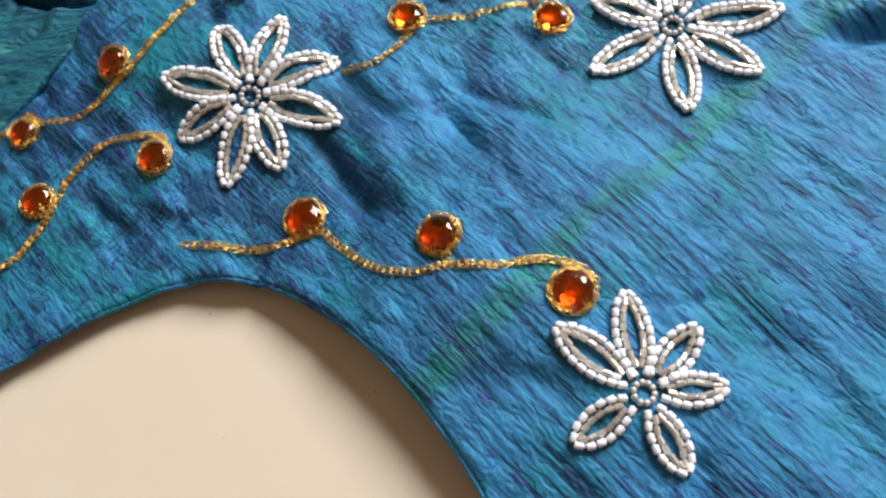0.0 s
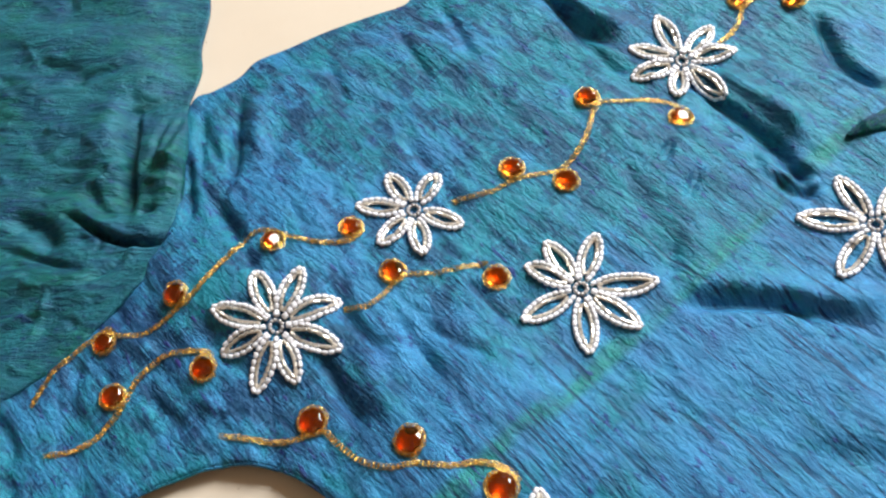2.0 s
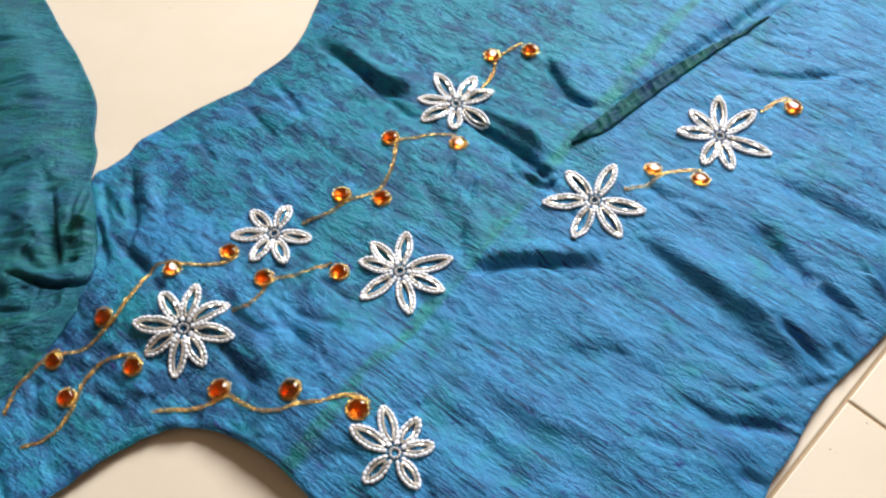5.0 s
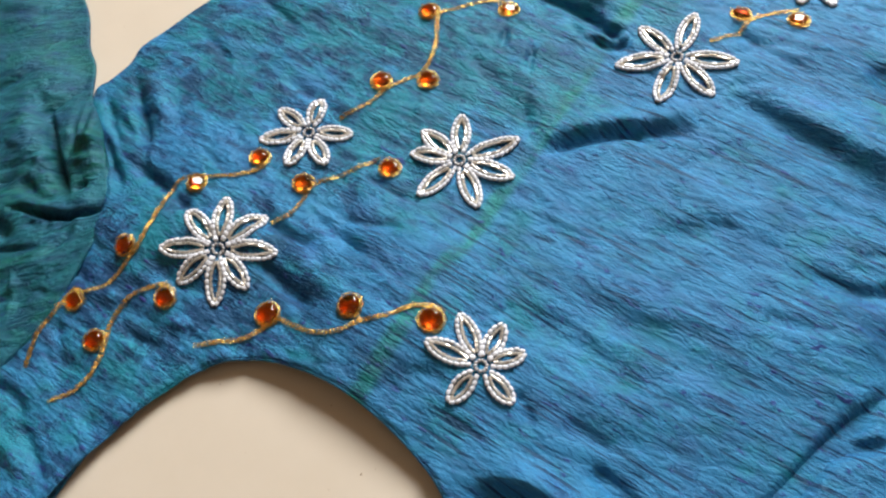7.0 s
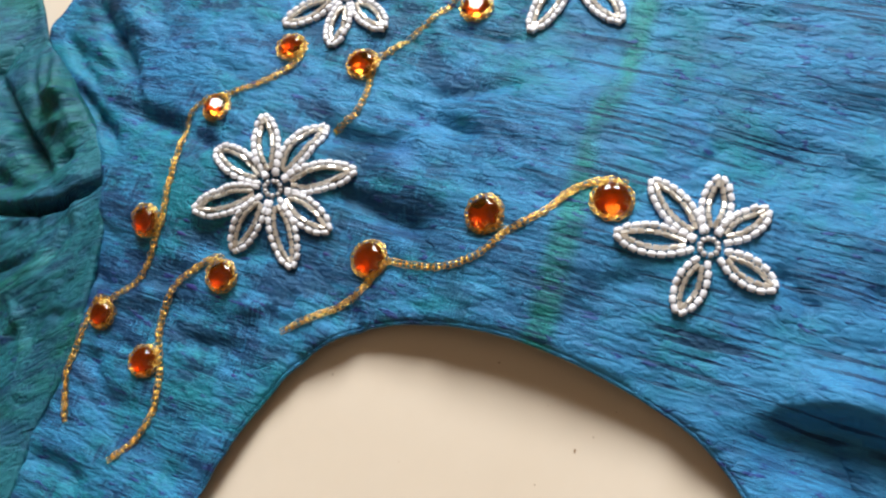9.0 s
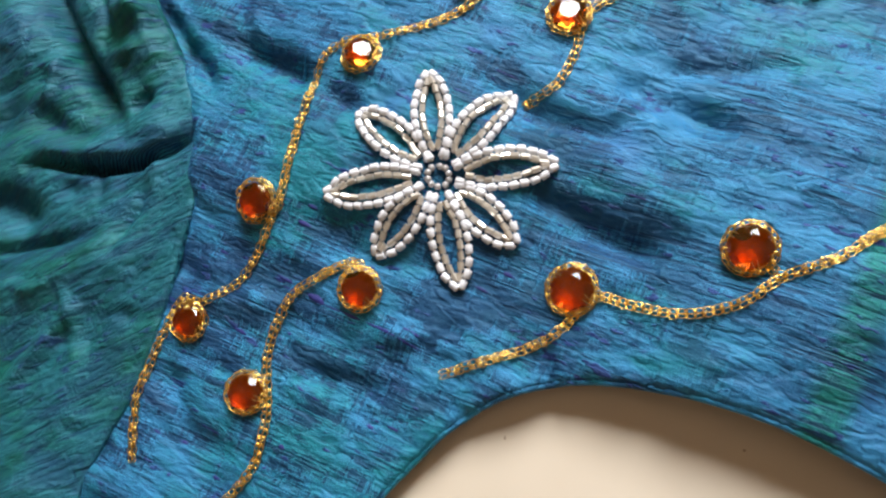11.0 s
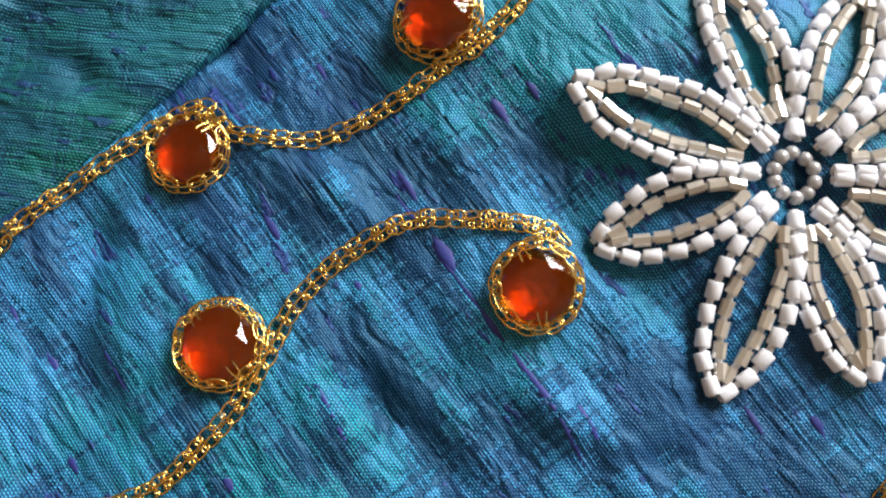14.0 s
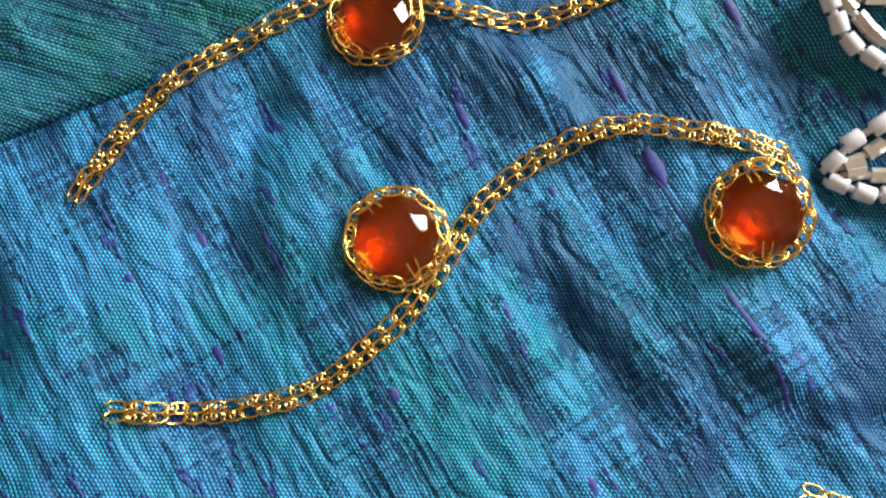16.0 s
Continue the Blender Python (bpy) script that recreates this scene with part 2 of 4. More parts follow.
def part(name, bm, mat, parent, label="", smooth=False):
    me = bpy.data.meshes.new(name)
    bm.to_mesh(me)
    bm.free()
    me.materials.append(mat)
    if smooth:
        me.polygons.foreach_set("use_smooth", [True] * len(me.polygons))
    ob = new(name, me)
    ob.parent = parent
    if label:
        tagged(ob, label)
    return ob


def box(bm, lo, hi):
    r = bmesh.ops.create_cube(bm, size=1)
    lo, hi = Vector(lo), Vector(hi)
    for p in r["verts"]:
        p.co = (lo + hi) / 2 + Vector((p.co[i] * (hi - lo)[i] for i in range(3)))


def lathe(profile, n):
    """Verts and faces of a profile of (along x, radius) turned round the x axis."""
    verts = [(x, r * math.cos(2 * math.pi * k / n), r * math.sin(2 * math.pi * k / n)) for x, r in profile for k in range(n)]
    faces = [(i * n + k, i * n + (k + 1) % n, (i + 1) * n + (k + 1) % n, (i + 1) * n + k) for i in range(len(profile) - 1) for k in range(n)]
    return np.array(verts), faces


def smooth_line(points, step, closed=False):
    """Catmull-Rom through the points, resampled evenly."""
    p = np.array(points, float)
    n = len(p)
    out = []
    for i in range(n if closed else n - 1):
        if closed:
            a, b, c, d = p[(i - 1) % n], p[i], p[(i + 1) % n], p[(i + 2) % n]
        else:
            a, b, c, d = p[max(i - 1, 0)], p[i], p[i + 1], p[min(i + 2, n - 1)]
        for s in np.linspace(0, 1, 16, endpoint=False):
            out.append(0.5 * (2 * b + (c - a) * s + (2 * a - 5 * b + 4 * c - d) * s * s + (3 * b - a - 3 * c + d) * s ** 3))
    out.append(p[0] if closed else p[-1])
    out = np.array(out)
    run = np.concatenate([[0], np.cumsum(np.linalg.norm(np.diff(out[:, :2], axis=0), axis=1))])
    k = max(2, int(round(run[-1] / step)))
    at = np.linspace(0, run[-1], k + 1)[:-1 if closed else None]
    return np.stack([np.interp(at, run, out[:, j]) for j in range(p.shape[1])], 1)


# ---- the blouse: plan of its edges (x, y, how far the edge sinks to the floor) ----
SEAM = [(-0.0920, 0.2410), (-0.0845, 0.221), (-0.0800, 0.200), (-0.0787, 0.186), (-0.0796, 0.1800), (-0.0824, 0.1695), (-0.0866, 0.1620),
        (-0.0945, 0.1480), (-0.1035, 0.135), (-0.1142, 0.1237), (-0.128, 0.104)]
NECK = [(-0.1044, 0.0697), (-0.0956, 0.0735), (-0.0815, 0.0880), (-0.0634, 0.1025), (-0.0537, 0.1088), (-0.0435, 0.1138), (-0.0324, 0.116),
        (-0.0207, 0.1148), (-0.0075, 0.1093), (0.0064, 0.1005), (0.019, 0.0888), (0.0295, 0.0762), (0.037, 0.0640),
        (0.0405, 0.0515), (0.0402, 0.040), (0.036, 0.018), (0.028, -0.01), (0.02, -0.06)]
HEM = [(0.059, -0.1205), (0.159, -0.1205), (0.181, -0.0005), (0.1905, 0.064), (0.1995, 0.0855), (0.2095, 0.0965), (0.229, 0.1207),
        (0.2593, 0.146), (0.319, 0.1975), (0.399, 0.2695), (0.469, 0.3595), (0.479, 0.4795), (0.359, 0.5795), (0.159, 0.5995),
        (0.049, 0.4995)]
SIDE = [(0.012, 0.3674), (0.004, 0.3384), (-0.005, 0.3214), (-0.0185, 0.3084), (-0.0228, 0.3019), (-0.034, 0.2954), (-0.05, 0.2854),
        (-0.063, 0.2754), (-0.0735, 0.2679), (-0.078, 0.2594), (-0.086, 0.2519)]
CUFF = [(-0.0935, 0.245), (-0.0935, 0.261), (-0.097, 0.2725), (-0.1, 0.2945), (-0.11, 0.3165), (-0.1245, 0.341), (-0.168, 0.401),
        (-0.248, 0.426), (-0.318, 0.326), (-0.298, 0.196), (-0.238, 0.161), (-0.173, 0.133), (-0.143, 0.114)]
BODICE_EDGE = smooth_line([(p[0] - 0.0055, p[1] - 0.002, 0.0) for p in SEAM[1:-1]] + [(-0.1250, 0.1010, 0.0), (-0.1140, 0.0845, 0.0)] + [(*p, 0.0) for p in NECK] + [(*p, 0.55) for p in HEM] + [(*p, 1.0) for p in SIDE]
                          + [(-0.0925, 0.2455, 0.9)], 0.0016, True)
SLEEVE_EDGE = smooth_line([(*p, 1.0) for p in CUFF] + [(*p, max(0.0, (p[1] - 0.215) / 0.03)) for p in reversed(SEAM)], 0.0016, True)
FLOOR_Z = -0.0055
LONG_SLUB = [(-0.0722, 0.1504), (-0.0672, 0.1456), (-0.0621, 0.1414), (-0.0547, 0.1355), (-0.049, 0.1304), (-0.0426, 0.124)]


def inside_and_distance(x, y, edge):
    """For points x, y: whether they lie inside the closed line, and the nearest point on it."""
    a, b = edge, np.roll(edge, -1, 0)
    inside = np.zeros(x.shape, bool)
    best = np.full(x.shape, 1e9)
    near = np.zeros((*x.shape, 3))
    for (x0, y0, d0), (x1, y1, d1) in zip(a, b):
        if y0 != y1:
            hit = ((y0 > y) != (y1 > y)) & (x < (x1 - x0) * (y - y0) / (y1 - y0) + x0)
            inside ^= hit
        dx, dy = x1 - x0, y1 - y0
        s = np.clip(((x - x0) * dx + (y - y0) * dy) / (dx * dx + dy * dy + 1e-12), 0, 1)
        px, py = x0 + s * dx, y0 + s * dy
        d = np.hypot(x - px, y - py)
        m = d < best
        best[m] = d[m]
        near[m] = np.stack([px, py, d0 + s * (d1 - d0)], -1)[m]
    return inside, best, near


def fold(x, y, h, points, amp, wide_l, wide_r, taper=0.25):
    """Adds a ridge (amp above 0) or a valley along a bent line, with its own width on either side."""
    pts = smooth_line(points, 0.003)
    lo, hi = pts.min(0) - 3.2 * max(wide_l, wide_r), pts.max(0) + 3.2 * max(wide_l, wide_r)
    sel = (x > lo[0]) & (x < hi[0]) & (y > lo[1]) & (y < hi[1])
    if not sel.any():
        return
    xs, ys = x[sel], y[sel]
    best, side, along = np.full(xs.shape, 1e9), np.zeros(xs.shape), np.zeros(xs.shape)
    n = len(pts) - 1
    for i in range(n):
        (x0, y0), (x1, y1) = pts[i], pts[i + 1]
        dx, dy = x1 - x0, y1 - y0
        s = np.clip(((xs - x0) * dx + (ys - y0) * dy) / (dx * dx + dy * dy), 0, 1)
        d = np.hypot(xs - x0 - s * dx, ys - y0 - s * dy)
        m = d < best
        best[m], along[m] = d[m], (i + s[m]) / n
        side[m] = np.sign(dx * (ys - y0) - dy * (xs - x0))[m]
    w = np.where(side > 0, wide_l, wide_r)
    ends = np.clip(np.minimum(along, 1 - along) / taper, 0, 1)
    h[sel] += amp * np.exp(-(best / w) ** 2) * (0.15 + 0.85 * ends * ends * (3 - 2 * ends))


def swell(x, y, cx, cy, size, amp):
    return amp * np.exp(-((x - cx) ** 2 + (y - cy) ** 2) / (2 * size * size))


def ripples(x, y, seed, count, long_wave, short_wave, amp, angle=WEFT, spread=20):
    """Sum of soft waves whose crests run mostly along one direction."""
    rng = np.random.RandomState(seed)
    h = np.zeros(x.shape)
    for _ in range(count):
        a = radians(angle + 90 + rng.normal(0, spread))
        k = 2 * math.pi / rng.uniform(short_wave, long_wave)
        h += np.sin(k * (x * math.cos(a) + y * math.sin(a)) + rng.uniform(0, 6.28))
    return amp * h / math.sqrt(count)


FOLDS = [  # line, height, width on its left, width on its right
    ([(0.0851, 0.1812), (0.1026, 0.1850), (0.1275, 0.1851), (0.1446, 0.1809)], -0.0042, 0.0042, 0.0020),
    ([(0.088, 0.1920), (0.120, 0.1915), (0.150, 0.1890)], 0.0022, 0.006, 0.004),
    ([(0.1140, 0.1900), (0.1300, 0.1800)], -0.0018, 0.002, 0.002),
    ([(0.1390, 0.2555), (0.190, 0.2955), (0.250, 0.3410), (0.32, 0.393)], -0.0030, 0.0045, 0.0060),
    ([(0.1470, 0.2500), (0.197, 0.2895), (0.255, 0.3345), (0.32, 0.384)], 0.0014, 0.0030, 0.0085),
    ([(0.0850, 0.2740), (0.1040, 0.2590), (0.1200, 0.2430), (0.1290, 0.2260)], -0.0066, 0.0026, 0.0030),
    ([(0.0930, 0.2800), (0.1130, 0.2650), (0.1290, 0.2480)], 0.0040, 0.005, 0.004),
    ([(0.1150, 0.2350), (0.1230, 0.2280), (0.1330, 0.2330)], -0.0030, 0.002, 0.002),
    ([(0.1310, 0.3120), (0.1350, 0.2990), (0.1390, 0.2880), (0.1470, 0.2800), (0.1560, 0.2755)], -0.0062, 0.0026, 0.0024),
    ([(0.0080, 0.3320), (0.0287, 0.3136), (0.0480, 0.2930), (0.0660, 0.2870)], -0.0065, 0.004, 0.0035),
    ([(0.024, 0.3240), (0.046, 0.3015), (0.068, 0.2950)], 0.0040, 0.006, 0.004),
    ([(-0.0765, 0.2560), (-0.0699, 0.2331), (-0.0640, 0.2071)], -0.0052, 0.0022, 0.0036),
    ([(-0.0700, 0.2580), (-0.0630, 0.2350), (-0.0570, 0.2130)], 0.0030, 0.005, 0.004),
    ([(-0.0690, 0.2010), (-0.0610, 0.1930), (-0.0520, 0.1830)], -0.0042, 0.0030, 0.0030),
    ([(-0.0850, 0.2200), (-0.0775, 0.2000), (-0.0740, 0.1900)], -0.0045, 0.0025, 0.0020),
    ([(0.1500, 0.2010), (0.1681, 0.1915), (0.1813, 0.1770), (0.1998, 0.1550), (0.2145, 0.1320), (0.2230, 0.1190)], -0.0036, 0.0055, 0.0100),
    ([(0.1650, 0.2010), (0.1830, 0.1830), (0.1985, 0.1685), (0.2150, 0.1520), (0.2250, 0.1270)], 0.0036, 0.010, 0.0045),
    ([(0.1200, 0.1425), (0.1460, 0.1399), (0.1680, 0.1270)], -0.0020, 0.0045, 0.0085),
    ([(0.1660, 0.1250), (0.1790, 0.1155), (0.1879, 0.1092), (0.1967, 0.1085), (0.2110, 0.1010)], -0.0032, 0.0024, 0.0055),
    ([(0.2080, 0.1115), (0.2140, 0.1098), (0.2220, 0.1075)], -0.0040, 0.0018, 0.0022),
    ([(0.2390, 0.1730), (0.2470, 0.1610), (0.2560, 0.1480)], -0.0050, 0.0025, 0.004),
    ([(0.2150, 0.1550), (0.2260, 0.1410), (0.2370, 0.1280)], -0.0050, 0.0022, 0.0035),
    ([(0.2370, 0.1440), (0.2420, 0.1370), (0.2470, 0.1300)], -0.0045, 0.002, 0.003),
    ([(0.2190, 0.1250), (0.2300, 0.1265), (0.2400, 0.1290)], -0.0050, 0.002, 0.003),
    ([(0.1850, 0.0900), (0.1930, 0.0870), (0.2020, 0.0830)], -0.0048, 0.002, 0.003),
    ([(0.1790, 0.0640), (0.190, 0.0690), (0.2020, 0.0760)], -0.0045, 0.0025, 0.003),
    ([(0.2160, 0.2050), (0.2260, 0.1880), (0.2370, 0.1690)], -0.0045, 0.004, 0.006),
    ([(0.0700, 0.1200), (0.0896, 0.1024), (0.1150, 0.0810)], -0.0014, 0.004, 0.007),
    ([(0.0430, 0.0600), (0.0600, 0.0540), (0.0720, 0.0400), (0.1000, 0.0230)], -0.0120, 0.0050, 0.0075),
    ([(0.0500, 0.0670), (0.0670, 0.0590), (0.081, 0.0460), (0.108, 0.0300)], 0.0060, 0.007, 0.0034),
    ([(0.0650, 0.0920), (0.0680, 0.0850), (0.0690, 0.0780)], -0.0024, 0.0020, 0.0022),
    ([(0.0850, 0.0650), (0.092, 0.0570), (0.1020, 0.0460)], -0.0055, 0.0026, 0.0035),
    ([(0.0900, 0.0500), (0.0950, 0.0430), (0.1020, 0.0340)], -0.0055, 0.0026, 0.0035),
    ([(-0.0200, 0.1520), (-0.0100, 0.1390), (0.0010, 0.1300)], -0.0036, 0.0030, 0.0032),
    ([(-0.0100, 0.1560), (-0.0010, 0.1430), (0.0100, 0.1320)], 0.0020, 0.005, 0.004),
    ([(-0.0230, 0.1740), (-0.0094, 0.1607), (0.0030, 0.1505)], -0.0026, 0.0026, 0.0030),
    ([(0.0010, 0.1670), (0.010, 0.1560), (0.0200, 0.1470)], -0.0026, 0.0030, 0.0030),
    ([(-0.0730, 0.1440), (-0.0582, 0.1321), (-0.0500, 0.1250)], -0.0013, 0.0022, 0.0026),
    ([(-0.0955, 0.1420), (-0.0930, 0.1260), (-0.0850, 0.1180)], -0.0018, 0.0024, 0.0028),
    ([(-0.0700, 0.1310), (-0.0617, 0.1271), (-0.0540, 0.1225)], -0.0013, 0.0018, 0.0024),
    ([(-0.1000, 0.1295), (-0.0970, 0.1262), (-0.0935, 0.1228)], -0.0012, 0.0016, 0.0020),
    ([(-0.0900, 0.1415), (-0.0870, 0.1375), (-0.0825, 0.1335)], -0.0012, 0.0016, 0.0018),
    ([(-0.0480, 0.1305), (-0.0440, 0.1262), (-0.0400, 0.1225)], -0.0014, 0.0018, 0.0020),
    ([(-0.0900, 0.2440), (-0.0790, 0.2280), (-0.0690, 0.2130)], -0.0024, 0.0016, 0.0020),
    ([(-0.0860, 0.2430), (-0.0820, 0.2280), (-0.0760, 0.2120)], -0.0030, 0.0016, 0.0018),
    ([(-0.0830, 0.2490), (-0.0720, 0.2330), (-0.0600, 0.2230)], -0.0018, 0.0018, 0.0020),
    ([(-0.0490, 0.2780), (-0.0400, 0.2600), (-0.0300, 0.2460)], -0.0016, 0.0020, 0.0024),
    ([(-0.0250, 0.2960), (-0.0150, 0.2760), (-0.0020, 0.2600)], -0.0020, 0.0020, 0.0024),
    ([(-0.0120, 0.3070), (0.0000, 0.2900), (0.0100, 0.2720)], -0.0022, 0.0020, 0.0026),
    ([(-0.1190, 0.1190), (-0.1100, 0.1140), (-0.1030, 0.1040)], -0.0034, 0.0024, 0.0032),
    ([(-0.1060, 0.1040), (-0.0990, 0.0920), (-0.0940, 0.0800)], -0.0026, 0.0020, 0.0026),
    ([(-0.1160, 0.1020), (-0.1080, 0.0930), (-0.1010, 0.0820)], 0.0024, 0.0030, 0.0024),
    ([(0.0080, 0.1655), (0.0231, 0.1594), (0.0340, 0.1570)], -0.0018, 0.0018, 0.0022),
    ([(0.0190, 0.1840), (0.0282, 0.1755), (0.0370, 0.1690)], -0.0020, 0.0018, 0.0020),
    ([(0.0400, 0.2970), (0.0572, 0.2779), (0.0670, 0.2700)], -0.0030, 0.0030, 0.0024),
    ([(0.1800, 0.1490), (0.1960, 0.1380), (0.2120, 0.1290)], -0.0016, 0.0028, 0.0040),
    ([(0.0850, 0.1270), (0.1131, 0.1091), (0.1400, 0.0980)], -0.0013, 0.0034, 0.0056),
    ([(0.1250, 0.0370), (0.1420, 0.0480), (0.1550, 0.0580), (0.1680, 0.0670), (0.1850, 0.0770)], -0.0085, 0.0028, 0.0042),
    ([(0.1580, 0.0610), (0.1660, 0.0605), (0.1800, 0.0600)], -0.0060, 0.0022, 0.0030),
    ([(0.1500, 0.1080), (0.1590, 0.1025), (0.1680, 0.0985)], -0.0016, 0.0024, 0.0034),
    ([(0.0790, 0.0805), (0.0870, 0.0740), (0.0950, 0.0670)], -0.0024, 0.0028, 0.0036),
    ([(0.0760, 0.0960), (0.0900, 0.0850), (0.1050, 0.0700)], 0.0014, 0.0046, 0.0040),
    ([(-0.0530, 0.1830), (-0.0480, 0.1775), (-0.0430, 0.1715)], -0.0016, 0.0020, 0.0022),
    ([(-0.0120, 0.2360), (0.004, 0.2210), (0.014, 0.2080)], -0.0020, 0.003, 0.003),
    ([(0.1680, 0.2330), (0.1800, 0.2160), (0.2000, 0.1960)], -0.0026, 0.004, 0.005),
    ([(0.2300, 0.2300), (0.2600, 0.2050), (0.2900, 0.1850)], -0.0038, 0.005, 0.005),
    ([(0.2200, 0.3000), (0.2550, 0.2900), (0.2900, 0.2920)], -0.0028, 0.004, 0.003),
    ([(0.100, 0.1150), (0.130, 0.0900), (0.165, 0.0700)], -0.0012, 0.005, 0.007),
]


def fine_wrinkles(x, y, h, seed, count, area, amp, length, width, spread=22, angle=WEFT):
    rng = np.random.RandomState(seed)
    for _ in range(count):
        cx, cy = rng.uniform(area[0], area[1]), rng.uniform(area[2], area[3])
        a = radians(angle + rng.normal(0, spread))
        ln, w = rng.uniform(*length) / 2, rng.uniform(*width)
        d = np.array((math.cos(a), math.sin(a)))
        nrm = np.array((-d[1], d[0])) * rng.normal(0, 0.12) * ln
        c = np.array((cx, cy))
        fold(x, y, h, [c - d * ln, c + nrm, c + d * ln], rng.normal(0, amp), w, w * rng.uniform(0.6, 1.5), 0.45)


def edge_gathers(x, y, h, edge_points, seed, pitch, amp, depth):
    """Short puckers that run inwards from a sewn edge."""
    rng = np.random.RandomState(seed)
    line = smooth_line(edge_points, pitch)
    for i in range(1, len(line) - 1):
        d = line[i + 1] - line[i - 1]
        nrm = np.array((-d[1], d[0])) / np.linalg.norm(d)
        ln = depth * rng.uniform(0.4, 1.3)
        skew = d / np.linalg.norm(d) * rng.normal(0, 0.35) * ln
        p = line[i] + d * rng.normal(0, 0.2)
        w = pitch * rng.uniform(0.22, 0.42)
        fold(x, y, h, [p - 0.2 * ln * nrm, p + 0.5 * ln * nrm + 0.4 * skew, p + ln * nrm + skew], rng.normal(0, amp), w, w, 0.5)


SWELLS = [(-0.095, 0.118, -0.0028), (-0.075, 0.155, 0.00085), (-0.038, 0.175, 0.0068), (0.028, 0.121, 0.0082), (-0.02, 0.215, -1e-05), (0.05, 0.23, 0.00245), (0.06, 0.18, -0.00093), (0.06, 0.1, -0.00116), (0.15, 0.22, 0.00107), (0.22, 0.25, -0.00114), (0.1, 0.3, -0.00304), (-0.045, 0.13, -0.0010), (-0.018, 0.122, -0.0018), (0.115, 0.035, -0.0050)]   # x, y, height of soft rises


def beyond_seam(x, y):
    """Distance from the armhole seam, above zero on the sleeve's side."""
    line = smooth_line(SEAM, 0.004)
    best, side = np.full(x.shape, 1e9), np.zeros(x.shape)
    for (x0, y0), (x1, y1) in zip(line[:-1], line[1:]):
        dx, dy = x1 - x0, y1 - y0
        s = np.clip(((x - x0) * dx + (y - y0) * dy) / (dx * dx + dy * dy), 0, 1)
        d = np.hypot(x - x0 - s * dx, y - y0 - s * dy)
        m = d < best
        best[m] = d[m]
        side[m] = -np.sign(dx * (y - y0) - dy * (x - x0))[m]
    return best * side


def base_height(x, y):
    return 0.0015 + sum(swell(x, y, a, b, 0.028, k) for a, b, k in SWELLS)


def bodice_height(x, y):
    h = base_height(x, y)
    h += ripples(x, y, 11, 14, 0.085, 0.035, 0.0007, WEFT, 30)
    for line, amp, wl, wr in FOLDS:
        fold(x, y, h, line, 0.95 * amp, 0.85 * wl, 0.85 * wr)
    fine_wrinkles(x, y, h, 5, 700, (-0.12, 0.28, 0.03, 0.33), 0.00046, (0.008, 0.036), (0.0010, 0.0022), 20)
    fine_wrinkles(x, y, h, 8, 90, (-0.09, 0.28, 0.05, 0.33), 0.0008, (0.03, 0.08), (0.003, 0.006), 28)
    fine_wrinkles(x, y, h, 9, 26, (0.08, 0.15, 0.20, 0.28), 0.0015, (0.010, 0.026), (0.0014, 0.003), 60)
    fine_wrinkles(x, y, h, 51, 420, (-0.115, 0.07, 0.095, 0.21), 0.00046, (0.005, 0.018), (0.0010, 0.0018), 38)
    fine_wrinkles(x, y, h, 52, 120, (0.02, 0.24, 0.06, 0.30), 0.0005, (0.015, 0.045), (0.0016, 0.0034), 30)
    edge_gathers(x, y, h, list(reversed(SIDE)), 21, 0.0085, 0.0016, 0.030)
    edge_gathers(x, y, h, HEM[2:9], 22, 0.0080, 0.0018, 0.030)
    edge_gathers(x, y, h, list(reversed(SEAM)), 23, 0.005, 0.0006, 0.014)
    edge_gathers(x, y, h, list(reversed(NECK[1:13])), 24, 0.008, 0.0004, 0.012)
    return h - 0.0035 * np.clip((beyond_seam(x, y) - 0.0004) / 0.003, 0, 1)


